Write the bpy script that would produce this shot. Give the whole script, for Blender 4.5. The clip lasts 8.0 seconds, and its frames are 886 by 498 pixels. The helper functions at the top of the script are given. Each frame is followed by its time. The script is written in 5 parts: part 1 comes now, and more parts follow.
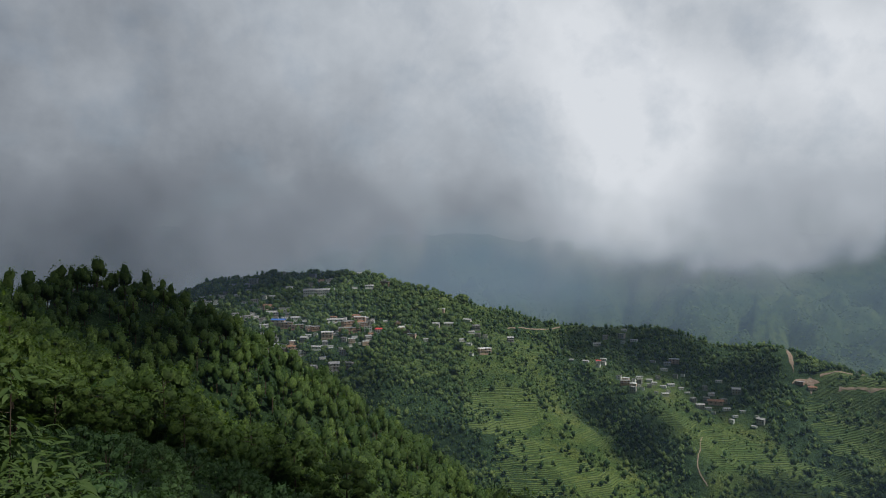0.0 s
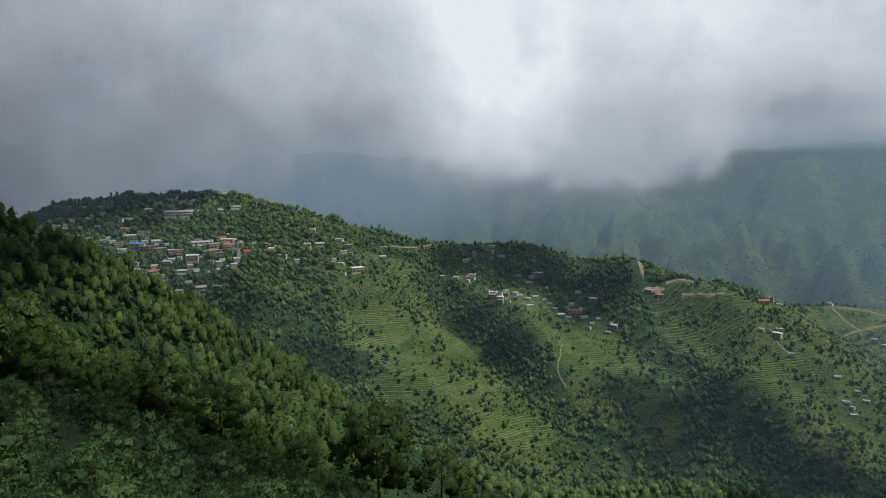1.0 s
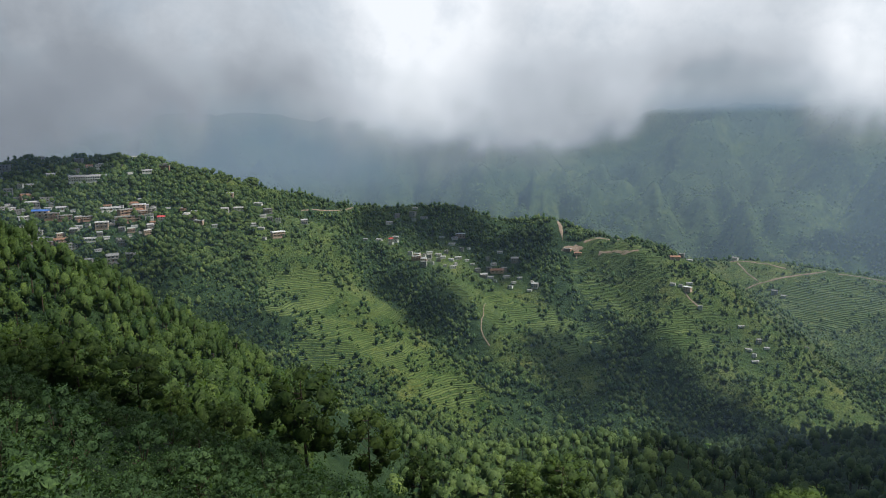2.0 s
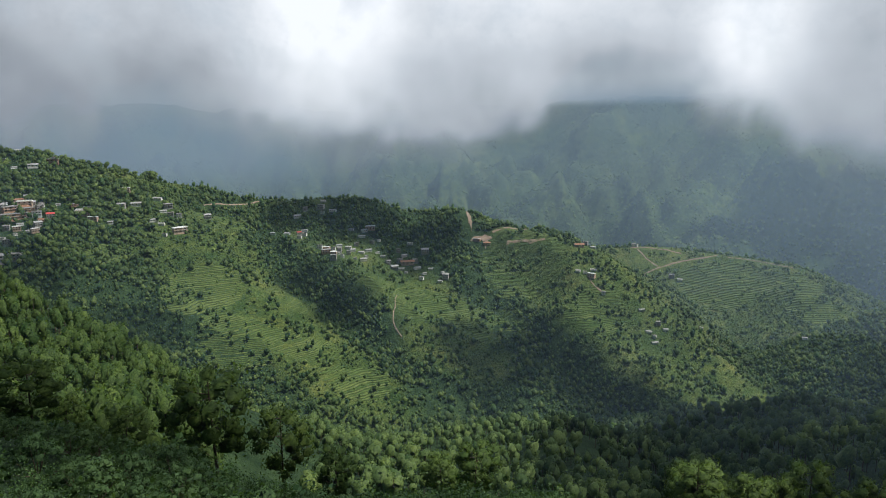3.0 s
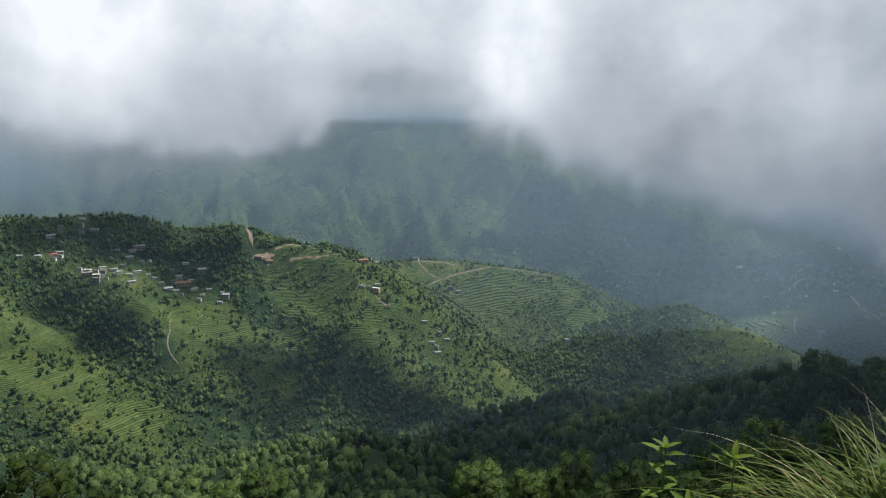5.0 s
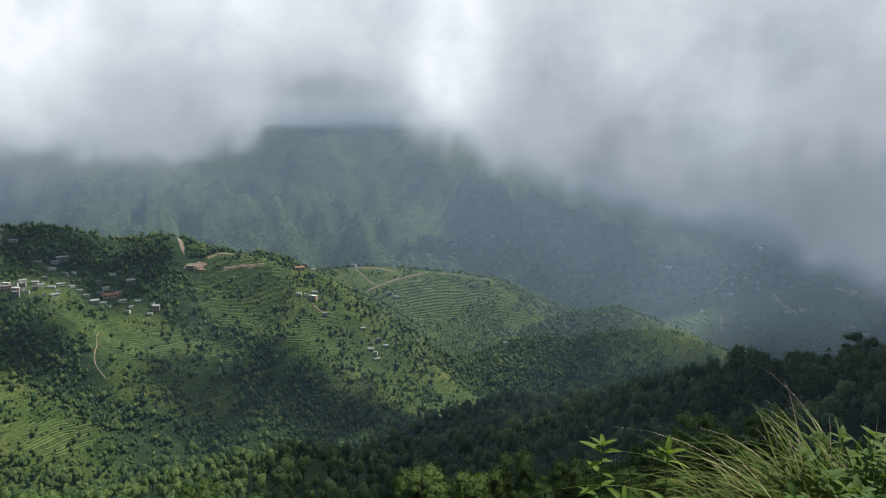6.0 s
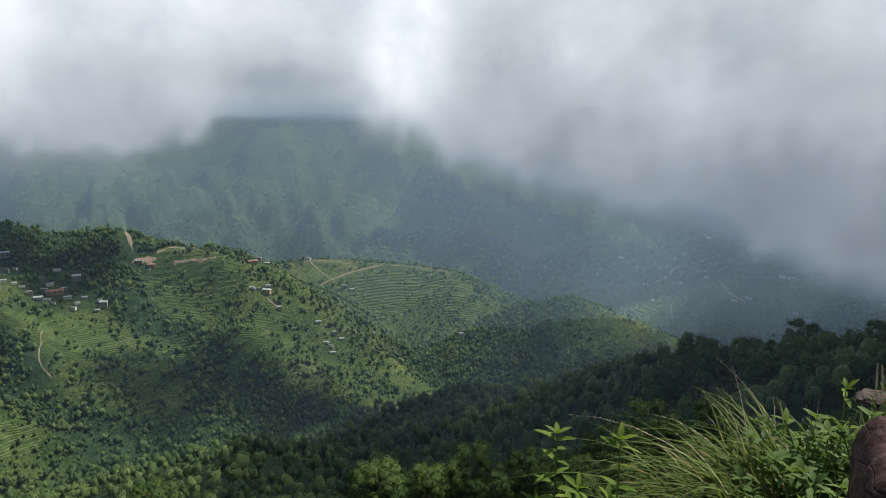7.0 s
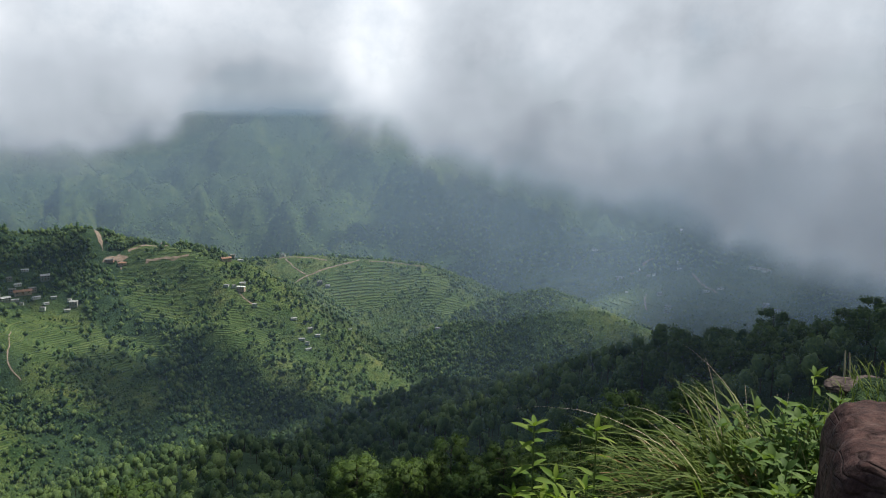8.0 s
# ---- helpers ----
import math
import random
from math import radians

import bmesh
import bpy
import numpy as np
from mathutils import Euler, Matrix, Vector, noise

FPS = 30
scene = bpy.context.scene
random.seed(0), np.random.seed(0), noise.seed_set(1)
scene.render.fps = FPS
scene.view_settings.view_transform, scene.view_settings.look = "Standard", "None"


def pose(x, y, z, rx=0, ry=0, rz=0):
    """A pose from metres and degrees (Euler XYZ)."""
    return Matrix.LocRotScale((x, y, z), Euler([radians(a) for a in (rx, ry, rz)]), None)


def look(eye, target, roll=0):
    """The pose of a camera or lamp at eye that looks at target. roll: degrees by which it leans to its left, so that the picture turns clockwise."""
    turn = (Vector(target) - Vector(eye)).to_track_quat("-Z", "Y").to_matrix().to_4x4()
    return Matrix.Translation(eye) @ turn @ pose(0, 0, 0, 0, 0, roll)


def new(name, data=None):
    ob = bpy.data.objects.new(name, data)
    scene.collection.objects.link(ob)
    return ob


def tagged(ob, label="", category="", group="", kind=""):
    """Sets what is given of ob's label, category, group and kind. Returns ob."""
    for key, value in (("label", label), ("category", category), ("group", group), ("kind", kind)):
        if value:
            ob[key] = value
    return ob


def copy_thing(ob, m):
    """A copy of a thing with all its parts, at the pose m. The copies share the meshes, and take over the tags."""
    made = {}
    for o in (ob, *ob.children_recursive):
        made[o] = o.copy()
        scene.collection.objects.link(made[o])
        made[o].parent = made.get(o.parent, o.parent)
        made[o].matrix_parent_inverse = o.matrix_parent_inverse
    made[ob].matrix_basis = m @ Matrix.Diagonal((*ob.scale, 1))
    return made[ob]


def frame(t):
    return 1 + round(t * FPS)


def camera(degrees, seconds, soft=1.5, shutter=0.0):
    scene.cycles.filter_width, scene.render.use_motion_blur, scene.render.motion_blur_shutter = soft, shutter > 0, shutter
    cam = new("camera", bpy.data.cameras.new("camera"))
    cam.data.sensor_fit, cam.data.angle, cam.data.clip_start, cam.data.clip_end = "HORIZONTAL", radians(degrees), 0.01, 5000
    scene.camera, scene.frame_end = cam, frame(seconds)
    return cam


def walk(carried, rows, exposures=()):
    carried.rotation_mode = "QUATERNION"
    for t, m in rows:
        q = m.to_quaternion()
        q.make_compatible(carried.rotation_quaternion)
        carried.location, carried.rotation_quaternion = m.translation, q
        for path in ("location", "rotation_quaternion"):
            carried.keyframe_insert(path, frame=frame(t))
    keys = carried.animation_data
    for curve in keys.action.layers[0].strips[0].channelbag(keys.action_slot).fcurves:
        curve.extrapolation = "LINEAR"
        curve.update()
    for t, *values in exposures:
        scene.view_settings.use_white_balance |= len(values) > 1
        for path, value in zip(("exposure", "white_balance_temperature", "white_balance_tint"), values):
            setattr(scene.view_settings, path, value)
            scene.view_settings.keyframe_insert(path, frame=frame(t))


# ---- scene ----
# Metres, z up. The eye stands on a hillside path at (0, 0, 0); y runs out over the valley, x to the east.
cam = camera(64.2, 8.0, soft=1.0)
PATH = [
    (0.0, -0.08, 0.03, 0.43), (0.5, -5.58, -3.45, 0.92), (1.0, -10.47, -6.62, 0.57), (1.5, -13.67, -8.78, 0.50),
    (3.0, -24.15, -10.51, 0.63), (3.5, -28.56, -9.81, 0.25), (4.0, -33.01, -9.41, -0.47), (4.5, -37.72, -9.46, -0.91),
    (6.0, -46.65, -8.63, -0.81), (6.5, -48.68, -9.07, -0.93), (7.0, -50.30, -9.23, -0.89), (7.5, -51.85, -9.49, -0.84),
    (8.0, -52.37, -9.62, -0.56),
]
walk(cam, [(t, pose(0, 0, 0, 90 + p, r, y)) for t, y, p, r in PATH],
     exposures=[(0.0, -0.36, 6250, 9), (0.5, -0.34, 6250, 9), (1.5, 0.01, 6250, 9), (4.0, 0.11, 6250, 9), (6.0, 0.07, 6250, 9), (8.0, 0.17, 6250, 9)])

# ---- sky and sun ----
SUN_AZ, SUN_EL = 112.0, 61.0
world = bpy.data.worlds.new("sky")
scene.world = world
world.use_nodes = True
wn = world.node_tree
sky = wn.nodes.new("ShaderNodeTexSky")
sky.sky_type, sky.sun_disc = "NISHITA", False
sky.sun_elevation, sky.sun_rotation = radians(SUN_EL), radians(SUN_AZ)
wn.nodes["Background"].inputs["Strength"].default_value = 0.10
wn.links.new(sky.outputs[0], wn.nodes["Background"].inputs["Color"])
sun = new("sun", bpy.data.lights.new("sun", "SUN"))
sun.data.energy, sun.data.angle, sun.data.color = 4.6, radians(1.2), (1.0, 0.95, 0.86)
sa, se = radians(SUN_AZ), radians(SUN_EL)
SUN_DIR = Vector((math.sin(sa) * math.cos(se), math.cos(sa) * math.cos(se), math.sin(se)))
sun.matrix_world = look(SUN_DIR * 100, (0, 0, 0))

# ---- lie of the land ----
# TERRAIN BEGIN
def lattice(ix, iy, seed):
    v = np.sin(ix * 127.1 + iy * 311.7 + seed * 74.7) * 43758.5453
    return v - np.floor(v)


def vnoise(x, y, seed=0):
    ix, iy = np.floor(x), np.floor(y)
    fx, fy = x - ix, y - iy
    fx, fy = fx * fx * fx * (fx * (fx * 6 - 15) + 10), fy * fy * fy * (fy * (fy * 6 - 15) + 10)
    a, b = lattice(ix, iy, seed), lattice(ix + 1, iy, seed)
    c, d = lattice(ix, iy + 1, seed), lattice(ix + 1, iy + 1, seed)
    return (a + (b - a) * fx) * (1 - fy) + (c + (d - c) * fx) * fy


def fbm(x, y, size, octaves=4, seed=0):
    """Smooth noise about 0, within -0.5 and 0.5."""
    total, amp, norm = 0, 1.0, 0.0
    for i in range(octaves):
        total = total + amp * (vnoise(x / size + 17.3 * i, y / size - 9.1 * i, seed + i) - 0.5)
        norm += amp
        size, amp = size * 0.5, amp * 0.5
    return total / norm


def polar(az, r):
    return r * np.sin(np.radians(az)), r * np.cos(np.radians(az))


# Spines of the ridges: bearing in degrees, distance, height.
RIDGES = {
    "own_left": (0.75, 22, [(-62, 18, -6), (-36, 50, -14.5), (-33, 110, -25), (-35, 200, -30), (-33, 330, -28)]),
    "left_wood": (0.72, 14, [(-60, 300, 0), (-45, 300, -14), (-32, 330, -20), (-28.7, 340, -20), (-26.2, 350, -12), (-23.6, 350, -19), (-21.2, 345, -45),
                             (-17.2, 330, -70), (-13.8, 300, -79), (-10.3, 270, -80), (-6.7, 230, -78), (-3.1, 190, -74),
                             (-1.3, 160, -71), (6, 140, -80)]),
    "own_right": (0.75, 24, [(106, 25, -14), (94, 80, -35), (90, 220, -56)]),
    "right_wood": (0.52, 16, [(100, 200, -40), (85.3, 220, -60), (81, 240, -71), (77.6, 270, -79), (73.6, 300, -90), (70.7, 330, -106),
                              (60, 420, -156), (53.4, 480, -184), (45.7, 540, -222), (40, 560, -250)]),
    "near_foot": (0.62, 16, [(34, 200, -125), (35, 340, -160), (31, 430, -200), (28, 480, -225)]),
    "spur": (0.37, 16, [(-48, 1300, -45), (-30, 1200, -80), (-21.2, 1150, -72), (-17, 1120, -44), (-13.7, 1100, -34), (-6.6, 1050, -36), (0.7, 1020, -70), (5.3, 1000, -88), (9.8, 980, -109), (14.2, 960, -110)]),
    "spur_nose": (0.54, 14, [(9.8, 980, -109), (14.2, 960, -110), (17.5, 950, -111), (22, 930, -124), (25.5, 920, -122), (29.4, 890, -137), (34, 860, -150), (36.8, 830, -168), (40.1, 790, -198), (43.5, 760, -216), (46.3, 740, -238), (48.8, 720, -268)]),
    "rib_a": (0.50, 10, [(-3, 1000, -62), (0, 860, -120), (5, 740, -176), (12, 610, -246), (16, 560, -275)]),
    "rib_b": (0.50, 10, [(17, 940, -112), (17, 820, -160), (19, 720, -205), (24, 610, -250)]),
    "rib_c": (0.50, 10, [(25, 912, -122), (26.5, 790, -172), (29, 690, -222), (31, 610, -262)]),
    "rib_d": (0.50, 10, [(32, 870, -143), (35.5, 760, -192), (40, 690, -232), (44, 640, -262)]),
    "back_spur": (0.35, 20, [(-30, 1950, -20), (-19.6, 1900, -70), (-3.9, 1900, -90), (3, 1900, -125), (7.5, 1880, -165), (12.6, 1850, -220), (18, 1800, -270)]),
    "road_spur": (0.46, 16, [(30, 1250, -208), (34, 1190, -213), (39.6, 1150, -204), (43.3, 1130, -204), (47.9, 1100, -207), (50.6, 1085, -210), (52.9, 1070, -225), (56, 1050, -245), (60, 1020, -288)]),
    "small_hill": (0.58, 14, [(47, 760, -286), (50.1, 800, -267), (52.6, 840, -242), (55.2, 880, -228), (57.7, 900, -219), (60.9, 900, -210), (62.9, 885, -213), (65.7, 860, -222), (68, 840, -229), (70.4, 820, -239), (76, 780, -260)]),
    "east_foot": (0.22, 30, [(54, 2100, -290), (60, 1900, -255), (70, 1700, -218), (82, 1500, -192), (95, 1400, -165)]),
    "mountain_rib_a": (0.46, 30, [(40.7, 4000, 112), (37.5, 3200, -30), (34, 2500, -180), (31, 2000, -300)]),
    "mountain_rib_b": (0.46, 30, [(44, 3950, 108), (46.5, 3100, -30), (45, 2400, -180), (41, 1850, -300)]),
    "mountain_rib_c": (0.46, 30, [(55, 3850, 130), (53, 3000, 0), (50.5, 2300, -150), (47, 1750, -285)]),
    "mountain_rib_d": (0.46, 30, [(25, 4050, 40), (22, 3200, -60), (20, 2500, -190), (17, 2100, -290)]),
    "mountain_rib_e": (0.46, 30, [(68, 3700, 150), (64, 2800, 0), (60, 2200, -150), (56, 1800, -260)]),
    "mountain_rib_f": (0.46, 30, [(10, 4100, 50), (9, 3200, -70), (12, 2500, -200)]),
    "mountain": (0.30, 40, [(-60, 3600, 240), (-30, 3900, 160), (0, 4100, 60), (20, 4100, 40), (32.7, 4000, 42), (36.7, 4000, 96), (40.7, 4000, 112), (44, 3950, 108),
                             (52, 3900, 130), (65, 3700, 150), (80, 3600, 140), (100, 3500, 160), (130, 3400, 200)]),
}


# Wooded gullies: bearing in degrees and distance along the bed, half width, depth.
GULLIES = [
    ([(28, 760), (29.3, 720), (33.1, 676), (36.9, 640), (41.2, 620), (45, 605)], 22, 12),
    ([(9.5, 850), (10.8, 802), (12.5, 756), (16.5, 694), (19.5, 640), (23.7, 600), (28, 582)], 17, 9),
    ([(-14, 840), (-9.9, 756), (-5, 690), (0, 640), (5, 600)], 30, 8),
]


def off_line(x, y, spine):
    """How far a place lies from a line on the plan."""
    pts, best = [polar(a, r) for a, r in spine], np.full_like(x, 1e9)
    for (ax, ay), (bx, by) in zip(pts, pts[1:]):
        dx, dy = bx - ax, by - ay
        t = np.clip(((x - ax) * dx + (y - ay) * dy) / (dx * dx + dy * dy), 0, 1)
        best = np.minimum(best, np.hypot(x - ax - t * dx, y - ay - t * dy))
    return best


def ridge_height(x, y, slope, soft, spine, back=1.0):
    """A ridge that falls away from its spine; back: how much steeper it is on its far side."""
    pts = [(*polar(a, r), z) for a, r, z in spine]
    best = np.full_like(x, -1e9)
    for (ax, ay, az), (bx, by, bz) in zip(pts, pts[1:]):
        dx, dy = bx - ax, by - ay
        t = np.clip(((x - ax) * dx + (y - ay) * dy) / (dx * dx + dy * dy), 0, 1)
        d = np.hypot(x - ax - t * dx, y - ay - t * dy)
        fall = np.where(dx * (y - ay) - dy * (x - ax) > 0, slope * back, slope)
        best = np.maximum(best, az + t * (bz - az) - fall * (np.sqrt(d * d + soft * soft) - soft))
    return best


def height(x, y):
    """The ground's height."""
    x, y = np.asarray(x, float), np.asarray(y, float)
    r = np.hypot(x, y)
    # one's own hillside, falling from the path's edge to the stream
    own = np.interp(r, [0, 1.6, 3, 8, 30, 200, 400, 600, 800, 1200, 5000], [-1.62, -1.62, -2.1, -6.0, -19, -116, -206, -282, -325, -335, -460])
    uphill = np.clip(-y / 40, 0, 1) * np.clip((r - 3) / 20, 0, 1)
    own = own + uphill * (r * 1.05)
    k = np.clip(r / 60, 0.4, 7.0)
    layers = [own]
    # gullies and knolls grow with distance from the ridge's foot
    wx, wy = x + 60 * fbm(x, y, 260, 3, 5), y + 60 * fbm(x, y, 260, 3, 9)
    for name, (slope, soft, spine) in RIDGES.items():
        big = name.startswith("mountain")
        layers.append(ridge_height(wx if big else x + 14 * fbm(x, y, 90, 2, 3), wy if big else y + 14 * fbm(x, y, 90, 2, 4), slope, soft, spine, 1.7 if name.startswith(("spur", "left_wood")) else 1.0))
    top = np.max(layers, axis=0)
    acc = sum(np.exp(np.clip((l - top) / k, -50, 0)) for l in layers)
    z = top + k * np.log(acc) - k * 0.3
    far = np.clip((r - 1300) / 900, 0, 1)
    mid = np.clip((r - 120) / 300, 0, 1)
    rib = np.abs(fbm(x + 90 * fbm(x, y, 500, 2, 31), y * 0.6, 620, 4, 21)) * 2
    rib = rib * 1.25 + 0.30 * np.abs(fbm(x, y, 230, 3, 91)) * 2
    z = z + far * (75 - 230 * rib) * np.clip((140 - z) / 160, 0, 1)
    # spurs and ravines that run down the mountain's face
    bearing = np.degrees(np.arctan2(x, y))
    lean = bearing * 62 + 300 * fbm(x, y, 800, 3, 131)
    face = np.abs(fbm(lean + 0.28 * r, 0.16 * r, 400, 4, 141)) + 0.55 * np.abs(fbm(lean - 0.34 * r, 0.20 * r, 170, 3, 151))
    z = z + np.clip((r - 1500) / 700, 0, 1) * np.clip((3900 - r) / 500, 0, 1) * (62 - 500 * face)
    for spine, wide, deep in GULLIES:
        z = z - deep * np.exp(-(off_line(x, y, spine) / wide) ** 2)
    # ribs and gullies that run slantwise down the spur
    u, v = 0.907 * x + 0.42 * y, 0.42 * x - 0.907 * y
    fold = 1 - np.abs(fbm(u + 30 * fbm(x, y, 120, 2, 71), v * 0.28, 110, 3, 81)) * 5
    z = z + 11 * fold * np.clip((r - 560) / 120, 0, 1) * np.clip((1000 - r) / 140, 0, 1)
    z = z + mid * (12 * fbm(x, y, 160, 4, 11)) + np.clip(r / 60, 0, 1) * 3.0 * fbm(x, y, 24, 3, 12)
    near = np.clip((14 - r) / 6, 0, 1)
    # a low earth bank beside the path
    az = np.degrees(np.arctan2(x, y))
    own = own + 0.75 * np.exp(-((az - 82) / 26) ** 2 - ((r - 2.7) / 0.9) ** 2)
    # the path runs on round the hill
    along = np.clip((az - 77) / 13, 0, 1) ** 2 * np.clip((155 - az) / 10, 0, 1)
    own = own + along * np.maximum(0, -1.62 - 0.11 * r - own)
    # a bare knoll where the path rounds the hill
    own = own + np.exp(-((az - 86) / 5.0) ** 4 - ((r - 8.6) / 2.2) ** 4) * np.maximum(0, -2.30 - own)
    return z * (1 - near) + own * near
# TERRAIN END


# ---- materials ----
def material(name, rough=0.8):
    m = bpy.data.materials.new(name)
    m.use_nodes = True
    m.node_tree.nodes["Principled BSDF"].inputs["Roughness"].default_value = rough
    m.node_tree.nodes["Principled BSDF"].inputs["Specular IOR Level"].default_value = 0.12
    return m, m.node_tree, m.node_tree.nodes["Principled BSDF"]


def node(tree, kind, **inputs):
    n = tree.nodes.new(kind)
    for key, value in inputs.items():
        n.inputs[key].default_value = value
    return n


def ramp(tree, source, stops):
    n = tree.nodes.new("ShaderNodeValToRGB")
    while len(n.color_ramp.elements) < len(stops):
        n.color_ramp.elements.new(0.5)
    for e, (pos, col) in zip(n.color_ramp.elements, stops):
        e.position, e.color = pos, (*col, 1)
    tree.links.new(source, n.inputs[0])
    return n.outputs[0]


def blend(tree, factor, a, b, kind="MIX"):
    n = tree.nodes.new("ShaderNodeMix")
    n.data_type, n.blend_type = "RGBA", kind
    for socket, value in ((n.inputs[0], factor), (n.inputs[6], a), (n.inputs[7], b)):
        if isinstance(value, (tuple, float, int)):
            socket.default_value = (*value, 1) if isinstance(value, tuple) else value
        else:
            tree.links.new(value, socket)
    return n.outputs[2]


def noise_tex(tree, scale, detail=4.0, rough=0.55, coord="Object", vector=None):
    n = node(tree, "ShaderNodeTexNoise", Scale=scale, Detail=detail, Roughness=rough)
    if vector is None:
        vector = tree.nodes.new("ShaderNodeTexCoord").outputs[coord]
    tree.links.new(vector, n.inputs["Vector"])
    return n.outputs["Fac"]


def bump(tree, shader, source, strength, distance):
    b = node(tree, "ShaderNodeBump", Strength=strength, Distance=distance)
    tree.links.new(source, b.inputs["Height"])
    tree.links.new(b.outputs[0], shader.inputs["Normal"])


def attribute(tree, name):
    n = tree.nodes.new("ShaderNodeAttribute")
    n.attribute_name = name
    return n.outputs["Fac"]


def land_material():
    """Grass, scrub and forest floor; 'wood' is how wooded the land is."""
    m, t, s = material("hillside_grass", 0.9)
    pasture = ramp(t, noise_tex(t, 0.012, 7, 0.6), [(0.3, (0.058, 0.096, 0.028)), (0.5, (0.102, 0.143, 0.039)), (0.7, (0.152, 0.179, 0.060))])
    tuft = ramp(t, noise_tex(t, 0.42, 6, 0.75), [(0.36, (0.22, 0.32, 0.30)), (0.52, (0.85, 0.88, 0.85)), (0.66, (1.3, 1.22, 1.05))])
    pasture = blend(t, 0.95, pasture, tuft, "MULTIPLY")
    worn = ramp(t, noise_tex(t, 0.055, 5, 0.7), [(0.36, (0.55, 0.70, 0.62)), (0.5, (1.0, 1.0, 1.0)), (0.66, (1.35, 1.12, 0.95))])
    pasture = blend(t, 0.9, pasture, worn, "MULTIPLY")
    scrub = t.nodes.new("ShaderNodeTexVoronoi")
    scrub.inputs["Scale"].default_value = 0.034
    t.links.new(t.nodes.new("ShaderNodeTexCoord").outputs["Object"], scrub.inputs["Vector"])
    bushes = ramp(t, scrub.outputs["Distance"], [(0.25, (0.25, 0.34, 0.3)), (0.5, (1.0, 1.0, 1.0))])
    pasture = blend(t, attribute(t, "scrub"), pasture, blend(t, 1.0, pasture, bushes, "MULTIPLY"))
    # forest floor, its dark tone partly standing in for shade between the trees
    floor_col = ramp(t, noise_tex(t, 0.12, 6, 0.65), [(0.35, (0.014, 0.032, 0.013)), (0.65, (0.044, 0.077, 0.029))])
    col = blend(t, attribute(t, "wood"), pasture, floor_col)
    t.links.new(col, s.inputs["Base Color"])
    bump(t, s, noise_tex(t, 0.022, 12, 0.68), 0.9, 14.0)
    return m


def leaf_material(name, dark, light, island=True, through_share=0.35, grain=0.0, depth=0.5):
    m, t, s = material(name, 0.55)
    if island:
        # each tree has its own tint, each spray a little of its own
        g = blend(t, 0.35, attribute(t, "tint"), t.nodes.new("ShaderNodeNewGeometry").outputs["Random Per Island"])
    else:
        g = t.nodes.new("ShaderNodeObjectInfo").outputs["Random"]
    col = ramp(t, g, [(0.0, dark), (1.0, light)])
    patch = ramp(t, noise_tex(t, 0.06, 3), [(0.3, (0.65, 0.7, 0.7)), (0.7, (1.2, 1.15, 1.0))])
    col = blend(t, 1.0, col, patch, "MULTIPLY")
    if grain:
        # leaf-sized light and dark tones put into a crown's colour by noise
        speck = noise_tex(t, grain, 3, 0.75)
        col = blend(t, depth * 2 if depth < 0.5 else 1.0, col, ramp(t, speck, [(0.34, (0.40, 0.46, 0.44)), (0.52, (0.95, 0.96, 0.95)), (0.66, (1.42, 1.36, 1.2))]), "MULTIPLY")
        bump(t, s, speck, depth, 0.5 / grain)
    t.links.new(col, s.inputs["Base Color"])
    tr = t.nodes.new("ShaderNodeBsdfTranslucent")
    t.links.new(blend(t, 1.0, col, (1.3, 1.35, 0.6), "MULTIPLY"), tr.inputs["Color"])
    mix = node(t, "ShaderNodeMixShader", Fac=through_share)
    t.links.new(s.outputs[0], mix.inputs[1])
    t.links.new(tr.outputs[0], mix.inputs[2])
    t.links.new(mix.outputs[0], t.nodes["Material Output"].inputs["Surface"])
    return m


def plain_material(name, a, b, scale, rough=0.8, relief=0.0, coord="Object"):
    m, t, s = material(name, rough)
    n = noise_tex(t, scale, 6, 0.65, coord)
    t.links.new(ramp(t, n, [(0.3, a), (0.7, b)]), s.inputs["Base Color"])
    if relief:
        bump(t, s, n, 0.7, relief)
    return m


LAND = land_material()
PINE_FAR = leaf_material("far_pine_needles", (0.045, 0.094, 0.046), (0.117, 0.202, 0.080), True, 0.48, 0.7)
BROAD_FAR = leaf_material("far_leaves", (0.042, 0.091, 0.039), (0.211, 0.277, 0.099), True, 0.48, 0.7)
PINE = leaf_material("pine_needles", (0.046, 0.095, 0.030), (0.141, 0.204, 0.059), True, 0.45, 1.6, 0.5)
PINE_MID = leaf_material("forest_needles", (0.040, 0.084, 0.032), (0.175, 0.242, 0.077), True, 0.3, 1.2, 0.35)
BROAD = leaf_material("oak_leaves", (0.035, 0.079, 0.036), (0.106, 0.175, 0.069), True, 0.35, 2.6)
BARK = plain_material("bark", (0.05, 0.035, 0.025), (0.12, 0.09, 0.065), 3.0, 0.9, 0.03)
EARTH = plain_material("bare_earth", (0.17, 0.12, 0.085), (0.36, 0.27, 0.20), 0.4, 0.9, 0.2)
BANK = plain_material("terrace_bank", (0.057, 0.091, 0.033), (0.114, 0.142, 0.057), 0.3, 0.95, 0.4)
CROP, _t, _s = material("terrace_crop", 0.9)
_col = ramp(_t, _t.nodes.new("ShaderNodeObjectInfo").outputs["Random"], [(0.0, (0.060, 0.098, 0.026)), (0.5, (0.088, 0.128, 0.036)), (1.0, (0.119, 0.150, 0.047))])
